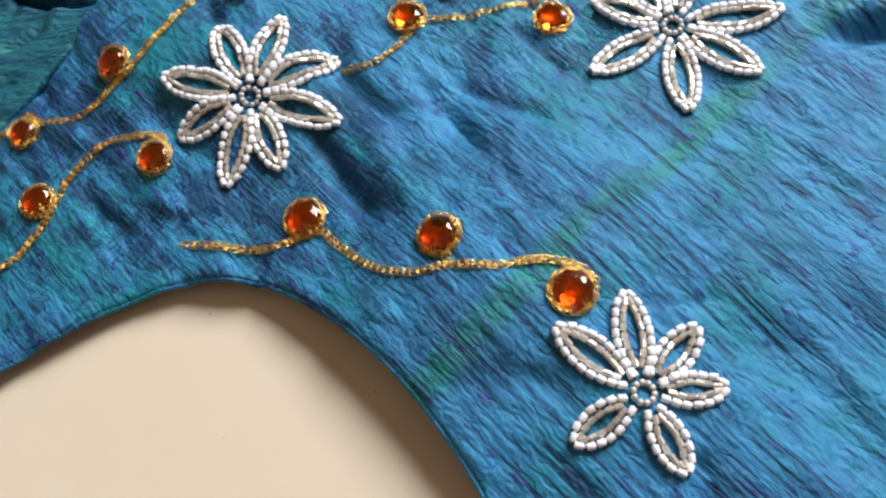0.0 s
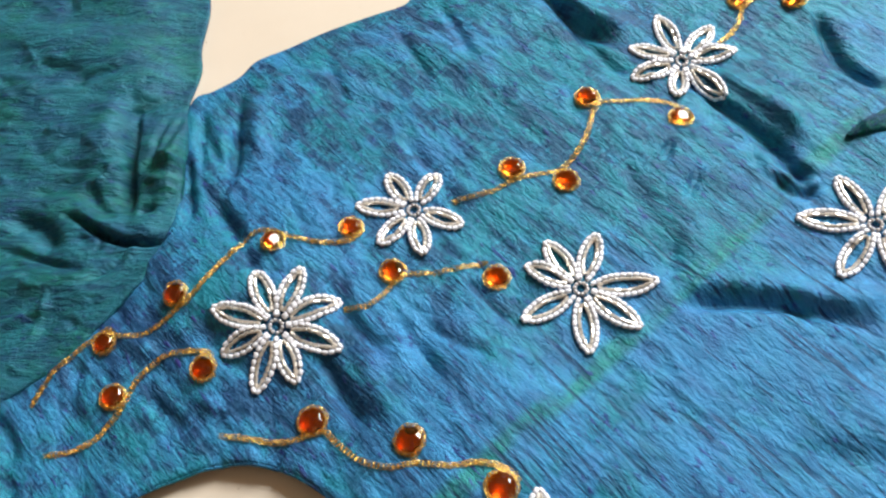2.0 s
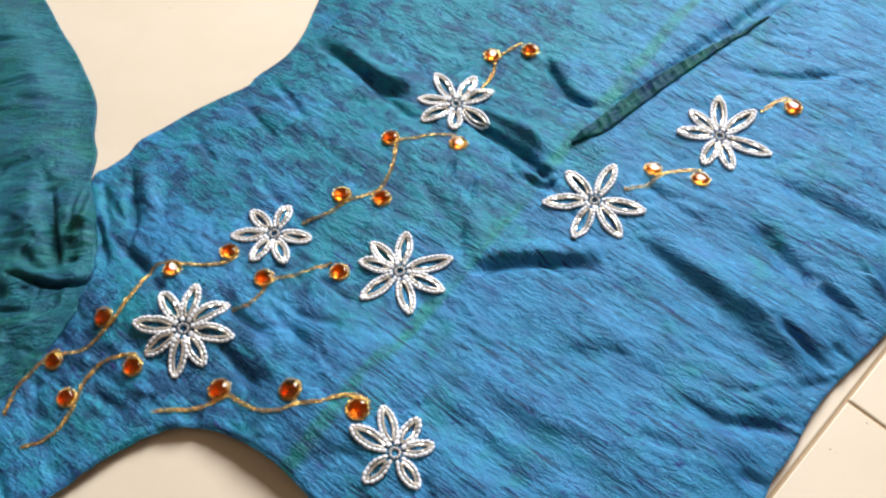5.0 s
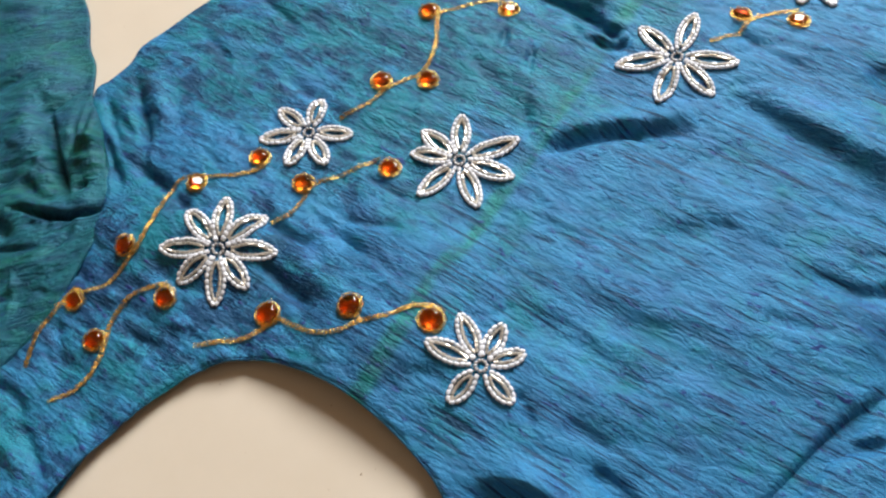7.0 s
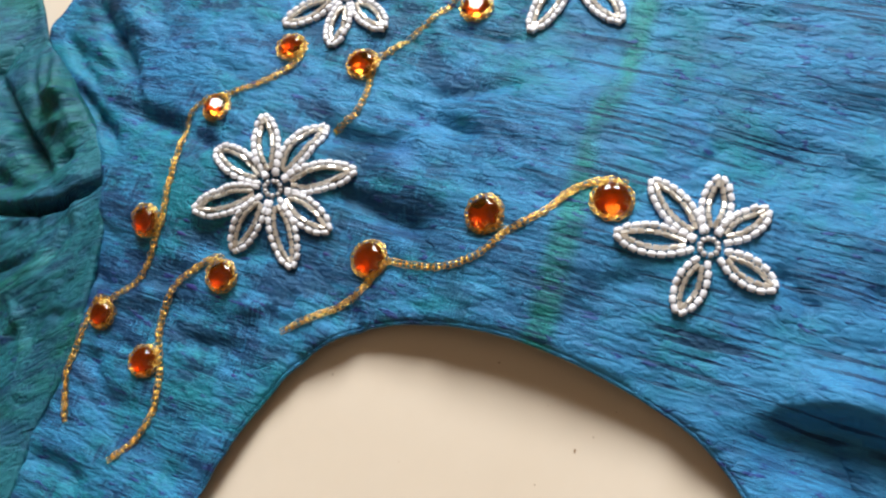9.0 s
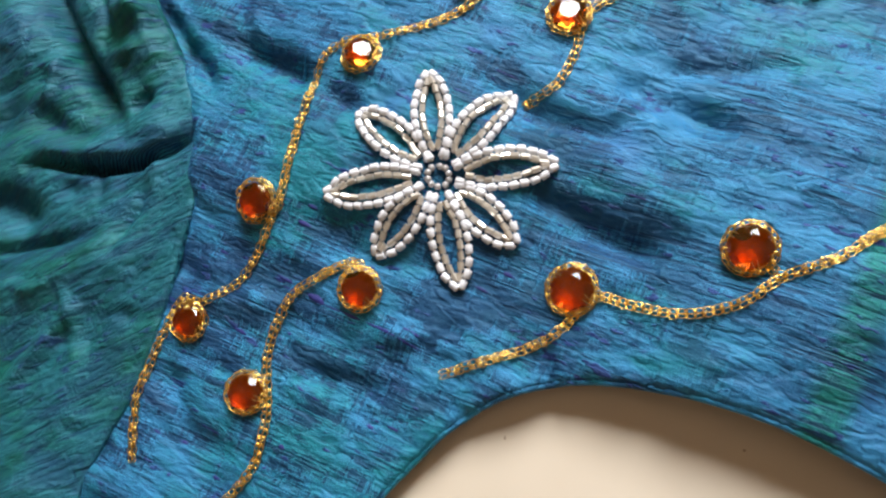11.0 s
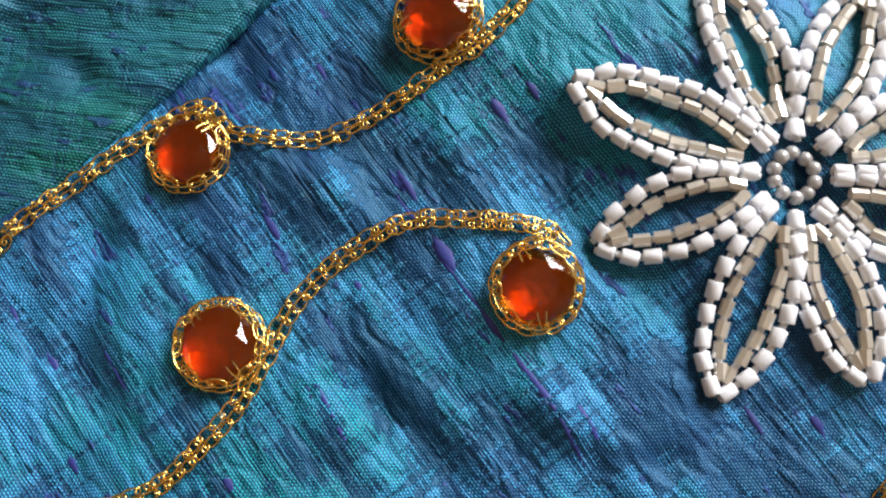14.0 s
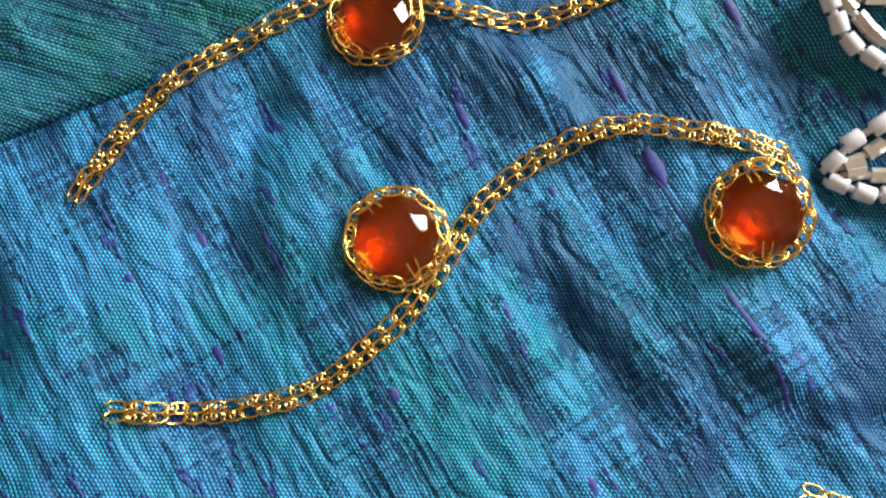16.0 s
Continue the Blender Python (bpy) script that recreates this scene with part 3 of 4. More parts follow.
def sleeve_height(x, y):
    near = np.clip(np.abs(beyond_seam(x, y)) / 0.014, 0, 1)
    near = near * near * (3 - 2 * near)
    h = 0.0030 + 0.0 * x
    h += ripples(x, y, 31, 12, 0.06, 0.025, 0.0010, 15, 40)
    # the puffed, gathered drape beside the underarm, with its sharp lower pleat
    fold(x, y, h, [(-0.1000, 0.256), (-0.0955, 0.240), (-0.0890, 0.215), (-0.0860, 0.192)], 0.0058, 0.0060, 0.0075, 0.35)
    fold(x, y, h, [(-0.1108, 0.2400), (-0.1060, 0.2250), (-0.1010, 0.2080), (-0.0950, 0.1900)], -0.0062, 0.0016, 0.0034, 0.25)
    fold(x, y, h, [(-0.1130, 0.2345), (-0.1030, 0.2430), (-0.0935, 0.2515)], -0.0042, 0.0012, 0.0018, 0.2)
    fold(x, y, h, [(-0.1130, 0.2420), (-0.1030, 0.2500), (-0.0945, 0.2590)], 0.0030, 0.0060, 0.0030, 0.2)
    fold(x, y, h, [(-0.1190, 0.2440), (-0.1160, 0.2250), (-0.1090, 0.2050)], 0.0022, 0.0040, 0.0070, 0.3)
    fold(x, y, h, [(-0.0795, 0.1860), (-0.0880, 0.1836), (-0.0960, 0.1838), (-0.1040, 0.1860), (-0.1135, 0.1902), (-0.1190, 0.1910)], 0.0028, 0.0008, 0.0070, 0.25)
    fold(x, y, h, [(-0.0795, 0.1835), (-0.0880, 0.1812), (-0.0960, 0.1814), (-0.1040, 0.1836), (-0.1135, 0.1880), (-0.1185, 0.1888)], -0.0085, 0.0009, 0.0008, 0.4)
    fold(x, y, h, [(-0.1170, 0.2030), (-0.1068, 0.1930), (-0.0970, 0.1900)], -0.0032, 0.0026, 0.0030, 0.3)
    fold(x, y, h, [(-0.0935, 0.1925), (-0.0905, 0.1945), (-0.0870, 0.1958)], -0.0030, 0.0016, 0.0018, 0.3)
    fold(x, y, h, [(-0.0940, 0.2440), (-0.0915, 0.2280), (-0.0900, 0.2080)], -0.0020, 0.0013, 0.0016, 0.4)
    fold(x, y, h, [(-0.0970, 0.2440), (-0.0955, 0.2250), (-0.0925, 0.2040)], -0.0024, 0.0013, 0.0016, 0.4)
    fold(x, y, h, [(-0.0905, 0.2380), (-0.0870, 0.2180), (-0.0850, 0.2020)], 0.0014, 0.0013, 0.0016, 0.4)
    fold(x, y, h, [(-0.1400, 0.1850), (-0.1250, 0.1830), (-0.1160, 0.1740)], -0.0055, 0.0035, 0.0045, 0.3)
    fold(x, y, h, [(-0.1350, 0.1940), (-0.1250, 0.2010), (-0.1170, 0.2070)], -0.0022, 0.0025, 0.0030, 0.3)
    fold(x, y, h, [(-0.092, 0.168), (-0.110, 0.164), (-0.135, 0.162)], 0.0020, 0.005, 0.005)
    fold(x, y, h, [(-0.098, 0.155), (-0.120, 0.148), (-0.145, 0.147)], -0.0018, 0.004, 0.005)
    fine_wrinkles(x, y, h, 35, 90, (-0.20, -0.08, 0.11, 0.34), 0.0013, (0.012, 0.045), (0.0012, 0.0032), 25, 15)
    fine_wrinkles(x, y, h, 38, 160, (-0.17, -0.085, 0.12, 0.26), 0.0009, (0.006, 0.022), (0.0010, 0.0020), 40, 15)
    fine_wrinkles(x, y, h, 36, 40, (-0.115, -0.082, 0.185, 0.25), 0.0004, (0.010, 0.03), (0.0012, 0.0025), 25, 100)
    edge_gathers(x, y, h, SEAM, 37, 0.006, 0.0005, 0.018)
    flat = base_height(x, y) + 0.0010
    keep = np.maximum(near, np.clip((y - 0.172) / 0.012, 0, 1))
    return flat + (h - flat) * keep


SHEET = {}


def cloth_sheet(name, edge, height, step, mat, parent, label, area, sink=FLOOR_Z + 0.0015):
    """A sheet of cloth inside a closed edge, with a rounded rim and its own thickness at the edge."""
    gx, gy = np.arange(area[0], area[1], step), np.arange(area[2], area[3], step)
    x, y = np.meshgrid(gx, gy)
    inside, dist, near = inside_and_distance(x, y, edge)
    keep = inside[:-1, :-1] | inside[1:, :-1] | inside[:-1, 1:] | inside[1:, 1:]
    used = np.zeros(x.shape, bool)
    for dy in (0, 1):
        for dx in (0, 1):
            used[dy:dy + keep.shape[0], dx:dx + keep.shape[1]] |= keep
    rim = used & ~inside
    x, y = np.where(rim, near[..., 0], x), np.where(rim, near[..., 1], y)
    dist = np.where(rim, 0.0, dist)
    h = height(x, y)
    s = np.clip(dist / (0.018 + 0.010 * near[..., 2]), 0, 1)
    s = s * s * (3 - 2 * s)
    h = h + (sink - h) * (1 - s) * near[..., 2]
    r = 0.0012
    q = np.clip(1 - dist / r, 0, 1)
    h = h - 0.7 * r * (1 - np.sqrt(np.clip(1 - q * q, 0, 1)))
    low_z = FLOOR_Z + 0.0012
    h = low_z + 0.0012 * np.logaddexp(0, (h - low_z) / 0.0012)
    if name == "bodice":
        SHEET.update(x0=gx[0], y0=gy[0], step=step, h=h)
    ids = np.full(x.shape, -1)
    ids[used] = np.arange(used.sum())
    verts = np.stack([x[used], y[used], h[used]], -1)
    j, i = np.nonzero(keep)
    faces = np.stack([ids[j, i], ids[j, i + 1], ids[j + 1, i + 1], ids[j + 1, i]], -1)
    # turned-down rim: a short wall below the outer edge and a strip turned under
    pairs = np.concatenate([faces[:, [0, 1]], faces[:, [1, 2]], faces[:, [2, 3]], faces[:, [3, 0]]])
    key = np.sort(pairs, 1)
    _, first, count = np.unique(key, axis=0, return_index=True, return_counts=True)
    outer = pairs[first[count == 1]]
    ring = np.unique(outer)
    low = {v: len(verts) + n for n, v in enumerate(ring)}
    under = verts[ring].copy()
    under[:, 2] = np.maximum(under[:, 2] - 0.0012, FLOOR_Z + 0.0002)
    skirt = [(b, a, low[a], low[b]) for a, b in outer]
    allv = np.concatenate([verts, under])
    ob = mesh_object(name, allv, faces.tolist() + skirt, mat, parent, label)
    return ob


blouse = tagged(new("blouse"), "blue-green shot silk blouse with beaded flowers, spread on cream tiles", "blouse")
blouse.location = (0, 0, FLOOR_Z)
bpy.context.view_layer.update()


def sewn(ob, parent=None):
    """Parents a world-placed mesh without moving it."""
    ob.parent = parent or blouse
    ob.matrix_parent_inverse = (parent or blouse).matrix_basis.inverted() if parent is None else Matrix.Identity(4)
    return ob


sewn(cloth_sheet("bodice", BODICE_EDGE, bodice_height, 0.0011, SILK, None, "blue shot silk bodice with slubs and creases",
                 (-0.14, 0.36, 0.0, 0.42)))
sewn(cloth_sheet("sleeve", SLEEVE_EDGE, sleeve_height, 0.0009, SILK_SLEEVE, None, "greener gathered silk sleeve sewn to the armhole",
                 (-0.30, -0.07, 0.08, 0.43)))


def tube(points, radius, n=5):
    pts = [Vector(p) for p in points]
    verts, faces = [], []
    for i, p in enumerate(pts):
        d = (pts[min(i + 1, len(pts) - 1)] - pts[max(i - 1, 0)]).normalized()
        a = d.cross(Vector((0, 0, 1)))
        a = a.normalized() if a.length > 1e-4 else Vector((1, 0, 0))
        b = d.cross(a)
        for k in range(n):
            q = 2 * math.pi * k / n
            verts.append(tuple(p + radius * (math.cos(q) * a + math.sin(q) * b)))
    for i in range(len(pts) - 1):
        faces += [(i * n + k, i * n + (k + 1) % n, (i + 1) * n + (k + 1) % n, (i + 1) * n + k) for k in range(n)]
    return np.array(verts), faces


def under_height(x, y):
    return FLOOR_Z + 0.0010 + 0.0 * x


UNDER_EDGE = smooth_line([(-0.120, 0.098), (-0.108, 0.0775), (-0.0980, 0.0690), (-0.0900, 0.0785), (-0.074, 0.100), (-0.05, 0.125), (0.01, 0.125), (0.06, 0.06), (0.06, 0.01), (0.17, 0.01), (0.18, 0.08), (0.25, 0.16), (0.33, 0.24),
                          (0.33, 0.40), (0.05, 0.40), (0.02, 0.31), (-0.06, 0.235), (-0.085, 0.215), (-0.115, 0.225), (-0.14, 0.29), (-0.19, 0.35), (-0.25, 0.30), (-0.22, 0.18), (-0.15, 0.135)], 0.01, True)
UNDER_EDGE = np.column_stack([UNDER_EDGE, np.zeros(len(UNDER_EDGE))])
sewn(cloth_sheet("front_panel", UNDER_EDGE, under_height, 0.008, SILK, None, "front half of the blouse lying underneath", (-0.30, 0.36, 0.0, 0.42)))

# height of the finished cloth, for sewing things on it
def top(x, y):
    g = SHEET["h"]
    i, j = (x - SHEET["x0"]) / SHEET["step"], (y - SHEET["y0"]) / SHEET["step"]
    i0, j0 = int(min(max(i, 0), g.shape[1] - 2)), int(min(max(j, 0), g.shape[0] - 2))
    a, b = i - i0, j - j0
    return float((g[j0, i0] * (1 - a) + g[j0, i0 + 1] * a) * (1 - b) + (g[j0 + 1, i0] * (1 - a) + g[j0 + 1, i0 + 1] * a) * b)


rim_line = smooth_line(NECK[:16], 0.0015)
sewn(mesh_object("neck_binding", *tube([(x, y, top(x, y) - 0.0007) for x, y in rim_line], 0.0007, 6), SILK, None, "narrow turned binding along the neckline"))


# the stitched dart: a tapering tuck of silk, coloured for its shade, with gathers across it
DART_TOP = smooth_line([(0.1385, 0.2522), (0.1460, 0.2600), (0.1711, 0.2825), (0.1950, 0.3000), (0.2200, 0.3150), (0.2500, 0.3325)], 0.0012)
DART_LOW = [(0.1395, 0.2512), (0.1480, 0.2540), (0.1575, 0.2590), (0.1745, 0.2735), (0.1965, 0.2915), (0.2215, 0.3105), (0.2505, 0.3316)]
low_line = smooth_line(DART_LOW, 0.0012)
rng_d = np.random.RandomState(61)
ribs = np.cumsum(rng_d.uniform(0.0035, 0.0085, 22))
verts, faces, across = [], [], 13
n_d = len(DART_TOP)
for i in range(n_d):
    a, s_d = DART_TOP[i], i / (n_d - 1)
    k = s_d * (len(low_line) - 1)
    b = low_line[int(k)] * (1 - k % 1) + low_line[min(int(k) + 1, len(low_line) - 1)] * (k % 1)
    for j in range(across):
        q = j / (across - 1)
        p = a + (b - a) * q
        along_d = i * 0.0012 + 0.0022 * q
        rib = sum(w * math.exp(-((along_d - r) / 0.0009) ** 2) for r, w in zip(ribs, [0.0011, 0.0007, 0.0013] * 8))
        sink_d = 0.0014 if j in (0, across - 1) else 0.0
        stand = 0.0036 * (1 - q) * min(1.0, 4 * s_d, 2.5 * (1 - s_d)) if j else 0.0      # the tuck stands up along its upper edge
        verts.append((p[0], p[1], top(*p) + 0.0014 + stand + rib * math.sin(math.pi * min(1, q * 0.9 + 0.08)) - sink_d))
for i in range(n_d - 1):
    for j in range(across - 1):
        v = i * across + j
        faces.append((v, v + 1, v + across + 1, v + across))
        faces[-1] = faces[-1][::-1] if (DART_TOP[1] - DART_TOP[0])[0] < 0 else faces[-1]
sewn(mesh_object("dart", verts, [f[::-1] for f in faces], SILK_DART, None, "stitched dart of gathered silk, its shade put into a dark green"))

INDIGO = simple("indigo_slub_yarn", (0.022, 0.034, 0.23), 0.6, 0.0, 0.3, 0.0001, 2500.0)
yarn_rng = random.Random(19)


def slub_yarn(points, thick):
    """A thickened weft yarn lying in the cloth, fat in places and thinning out at its ends."""
    line = smooth_line(points, 0.0007)
    n = len(line) - 1
    phase = yarn_rng.uniform(0, 6)
    verts, faces = [], []
    for i, (x, y) in enumerate(line):
        d = line[min(i + 1, n)] - line[max(i - 1, 0)]
        d = d / np.linalg.norm(d)
        w = thick * (0.25 + 0.75 * math.sin(math.pi * i / n) ** 0.6) * (0.65 + 0.35 * math.sin(phase + i * 0.9) * math.sin(phase + i * 0.23))
        z = top(x, y)
        for a in (0.0, 0.6, 1.2, 1.8, 2.4, math.pi):
            verts.append((x - d[1] * w * math.cos(a), y + d[0] * w * math.cos(a), z - 0.00008 + 0.38 * w * math.sin(a)))
    faces = [(i * 6 + k, i * 6 + k + 1, i * 6 + k + 7, i * 6 + k + 6) for i in range(n) for k in range(5)]
    sewn(mesh_object("slub", verts, faces, INDIGO, None, "thick indigo slub in the weave"))


slub_yarn(LONG_SLUB, 0.00045)
SLUBS = [  # x, y, half length and half width in millimetres
    (-0.0950, 0.1238, 1.6, 0.50), (-0.0790, 0.1410, 1.8, 0.50), (-0.0628, 0.1424, 2.2, 0.80), (-0.0680, 0.1480, 2.2, 0.50),
    (-0.0700, 0.1380, 0.6, 0.50), (-0.0800, 0.1150, 1.1, 0.42), (-0.0760, 0.1180, 0.9, 0.42), (-0.0900, 0.1160, 1.1, 0.45),
    (-0.0990, 0.1190, 0.6, 0.40), (-0.0470, 0.1310, 2.2, 0.42), (-0.0590, 0.1170, 1.1, 0.45), (-0.0610, 0.1562, 2.1, 0.60),
    (-0.0588, 0.1590, 1.2, 0.60), (-0.0790, 0.1570, 1.5, 0.45), (-0.0250, 0.1490, 1.1, 0.50), (-0.0270, 0.1360, 1.4, 0.50)]
for cx, cy, half, thick in SLUBS:
    dx, dy = half * 0.001 * math.cos(radians(WEFT - 6)), half * 0.001 * math.sin(radians(WEFT - 6))
    slub_yarn([(cx - dx, cy - dy), (cx + 0.0001, cy + 0.0001), (cx + dx, cy + dy)], thick * 0.0013)
for _ in range(40):
    cx, cy = yarn_rng.uniform(-0.108, 0.0), yarn_rng.uniform(0.112, 0.19)
    if cy < np.interp(cx, *zip(*NECK[1:13])) + 0.005:
        continue
    half = yarn_rng.uniform(0.0012, 0.0042)
    a = radians(WEFT - 4 + yarn_rng.gauss(0, 5))
    dx, dy = half * math.cos(a), half * math.sin(a)
    slub_yarn([(cx - dx, cy - dy), (cx + yarn_rng.gauss(0, 0.0002), cy), (cx + dx, cy + dy)], yarn_rng.uniform(0.00022, 0.00045))


def normal_at(x, y, r=0.004):
    return Vector(((top(x - r, y) - top(x + r, y)) / (2 * r), (top(x, y - r) - top(x, y + r)) / (2 * r), 1)).normalized()


def frame_at(x, y, z, tangent, spin=0.0):
    """A pose whose x axis runs along the tangent and whose z axis leans with the cloth."""
    xa = Vector(tangent).normalized()
    za = normal_at(x, y)
    ya = za.cross(xa).normalized()
    za = xa.cross(ya)
    m = Matrix((xa, ya, za)).transposed().to_4x4()
    return Matrix.Translation((x, y, z)) @ m @ Matrix.Rotation(spin, 4, "X")


class Pile:
    """Collects placed copies of one small shape into a single mesh."""

    def __init__(self):
        self.v, self.f, self.n = [], [], 0

    def add(self, verts, faces, m):
        r = np.array(m)
        self.v.append(verts @ r[:3, :3].T + r[:3, 3])
        self.f += [tuple(i + self.n for i in f) for f in faces]
        self.n += len(verts)

    def mesh(self, name, mat, parent, label="", smooth=True):
        return mesh_object(name, np.concatenate(self.v), self.f, mat, parent, label, smooth)


MM = 0.001
BEAD = lathe([(-0.78 * MM, 0.30 * MM), (-0.82 * MM, 0.60 * MM), (-0.79 * MM, 0.69 * MM), (-0.71 * MM, 0.74 * MM), (0.71 * MM, 0.74 * MM),
              (0.79 * MM, 0.69 * MM), (0.82 * MM, 0.60 * MM), (0.78 * MM, 0.30 * MM)], 10)
BUGLE = lathe([(-0.76 * MM, 0.20 * MM), (-0.76 * MM, 0.63 * MM), (0.76 * MM, 0.63 * MM), (0.76 * MM, 0.20 * MM)], 7)
SEED = lathe([(-0.60 * MM, 0.2 * MM), (-0.56 * MM, 0.42 * MM), (-0.32 * MM, 0.62 * MM), (0, 0.68 * MM), (0.32 * MM, 0.62 * MM),
              (0.56 * MM, 0.42 * MM), (0.60 * MM, 0.2 * MM)], 10)


def link_shape(length, width, wire, n=12, k=5):
    verts, faces = [], []
    for i in range(n):
        a = 2 * math.pi * i / n
        cx, cy = length / 2 * math.cos(a), width / 2 * math.sin(a)
        nx, ny = math.cos(a), math.sin(a)
        for j in range(k):
            q = 2 * math.pi * j / k
            verts.append((cx + wire * math.cos(q) * nx, cy + wire * math.cos(q) * ny, wire * math.sin(q)))
            faces.append((i * k + j, ((i + 1) % n) * k + j, ((i + 1) % n) * k + (j + 1) % k, i * k + (j + 1) % k))
    return np.array(verts), faces


LINK = link_shape(1.85 * MM, 0.92 * MM, 0.104 * MM)
KNOT = link_shape(0.46 * MM, 0.62 * MM, 0.12 * MM, 8, 5)


# ---- beaded flowers: centre, and petals as (direction in degrees, reach in millimetres) ----
FLOWERS = [
    ((-0.0343, 0.1569), [(123, 22.0), (80, 21.8), (35, 22.5), (-11, 22.9), (-58, 20.2), (-96, 21.9), (-147, 19.7), (172, 22.8)]),
    ((-0.0002, 0.205), [(131, 18.2), (70, 17.6), (-11, 18.4), (-69, 18.7), (-119, 18.4), (-176, 20.2)]),
    ((0.0566, 0.1838), [(130, 20.8), (81, 21.5), (14, 25.3), (-29, 23.1), (-78, 22.9), (-141, 22.6), (161, 20.2)]),
    ((0.0552, 0.1), [(104, 20.8), (57, 18.1), (12, 16.5), (-57, 17.1), (-138, 17.2), (150, 21.1)]),
    ((0.1461, 0.2183), [(123, 21.4), (59, 23.6), (-19, 24.5), (-65, 23.6), (-120, 24.8), (179, 25.0)]),
    ((0.2107, 0.2549), [(82, 24.7), (35, 25.4), (-29, 26.6), (-85, 21.8), (-123, 21.1), (171, 21.6), (127, 20.9)]),
    ((0.0843, 0.2811), [(114, 25.1), (61, 22.9), (24, 22.2), (-43, 22.4), (-94, 19.1), (-147, 21.7), (167, 20.6)]),
]
rng = random.Random(4)


def petal_row(cx, cy, angle, reach, inset, start, stop, side):
    """Points along one side of a leaf-shaped petal."""
    d = np.array((math.cos(radians(angle)), math.sin(radians(angle))))
    nrm = np.array((-d[1], d[0]))
    out = []
    r0, wide = 3.1 * MM, (1.9 + 0.065 * reach) * MM
    tip = (reach - 0.8) * MM
    for s in np.linspace(start, stop, 40):
        half = 0.80 * MM + (wide - 0.80 * MM) * math.sin(math.pi * min(s, 1) ** 0.95) ** 0.85
        half *= min(1.0, (1.06 - s) / 0.22)
        half = max(half - inset, 0.35 * MM)
        p = np.array((cx, cy)) + d * (r0 + (tip - r0) * s) + nrm * side * half
        out.append(p)
    return np.array(out)


def beads_along(row, pitch, radius, drop, jitter):
    run = np.concatenate([[0], np.cumsum(np.linalg.norm(np.diff(row, axis=0), axis=1))])
    n = max(1, int(run[-1] / pitch))
    at = (np.arange(n) + 0.5) * run[-1] / n
    poses = []
    for a in at:
        a += rng.uniform(-jitter, jitter)
        p = [np.interp(a, run, row[:, k]) for k in (0, 1)]
        q = [np.interp(a + 0.0006, run, row[:, k]) for k in (0, 1)]
        o = [np.interp(a - 0.0006, run, row[:, k]) for k in (0, 1)]
        t = Vector((q[0] - o[0], q[1] - o[1], top(*q) - top(*o)))
        t.rotate(Euler((0, 0, rng.uniform(-0.17, 0.17))))
        z = top(*p) + radius - drop + rng.uniform(-0.08, 0.10) * MM
        poses.append(frame_at(p[0], p[1], z, t, rng.uniform(0, 6.28)))
    return poses


def bead_mesh(name, shape, mat, smooth=True):
    ob = mesh_object(name, shape[0], shape[1], mat, smooth=smooth)
    me = ob.data
    bpy.data.objects.remove(ob)
    return me


WHITE_ME, SILVER_ME = bead_mesh("white_bead", BEAD, WHITE_BEAD), bead_mesh("silver_bead", BUGLE, SILVER_BEAD, False)


def beaded_flower(centre, petals, single):
    cx, cy = centre
    ring = Pile()
    n = 10
    for k in range(n):
        a = 2 * math.pi * k / n + rng.uniform(-0.08, 0.08)
        x, y = cx + 1.95 * MM * math.cos(a), cy + 1.95 * MM * math.sin(a)
        ring.add(*SEED, frame_at(x, y, top(x, y) + 0.75 * MM, (-math.sin(a), math.cos(a), 0), rng.uniform(0, 6)))
    flower = sewn(ring.mesh("beaded_flower", GREY_BEAD, None, "sewn flower of white and silver-lined beads round grey seed beads"))
    for angle, reach in petals:
        white, silver, strings = Pile(), Pile(), Pile()
        for side in (1, -1):
            outer = petal_row(cx, cy, angle, reach, 0.0, 0.0, 0.99, side)
            inner = petal_row(cx, cy, angle, reach, 1.52 * MM, 0.10, 0.91, side)
            for row, pitch, radius, drop, shape, me, pile, nm in ((outer, 1.93 * MM, 0.74 * MM, 0.02 * MM, BEAD, WHITE_ME, white, "white_bead"),
                                                                 (inner, 1.68 * MM, 0.63 * MM, -0.10 * MM, BUGLE, SILVER_ME, silver, "silver_bead")):
                for m in beads_along(row, pitch, radius, drop, 0.10 * MM):
                    if single:
                        ob = new(nm, me)
                        ob.parent = flower
                        ob.matrix_basis = m
                    else:
                        pile.add(*shape, m)
                strings.add(*tube([(p[0], p[1], top(*p) + radius) for p in row[::3]], 0.34 * MM, 5), Matrix.Identity(4))
        if not single:
            white.mesh("petal", WHITE_BEAD, flower)
            silver.mesh("petal_lining", SILVER_BEAD, flower, "silver-lined bugle beads", False)
        strings.mesh("thread", THREAD, flower, "clear sewing thread")
    return flower


for number, (centre, petals) in enumerate(FLOWERS):
    beaded_flower(centre, petals, number == 0)


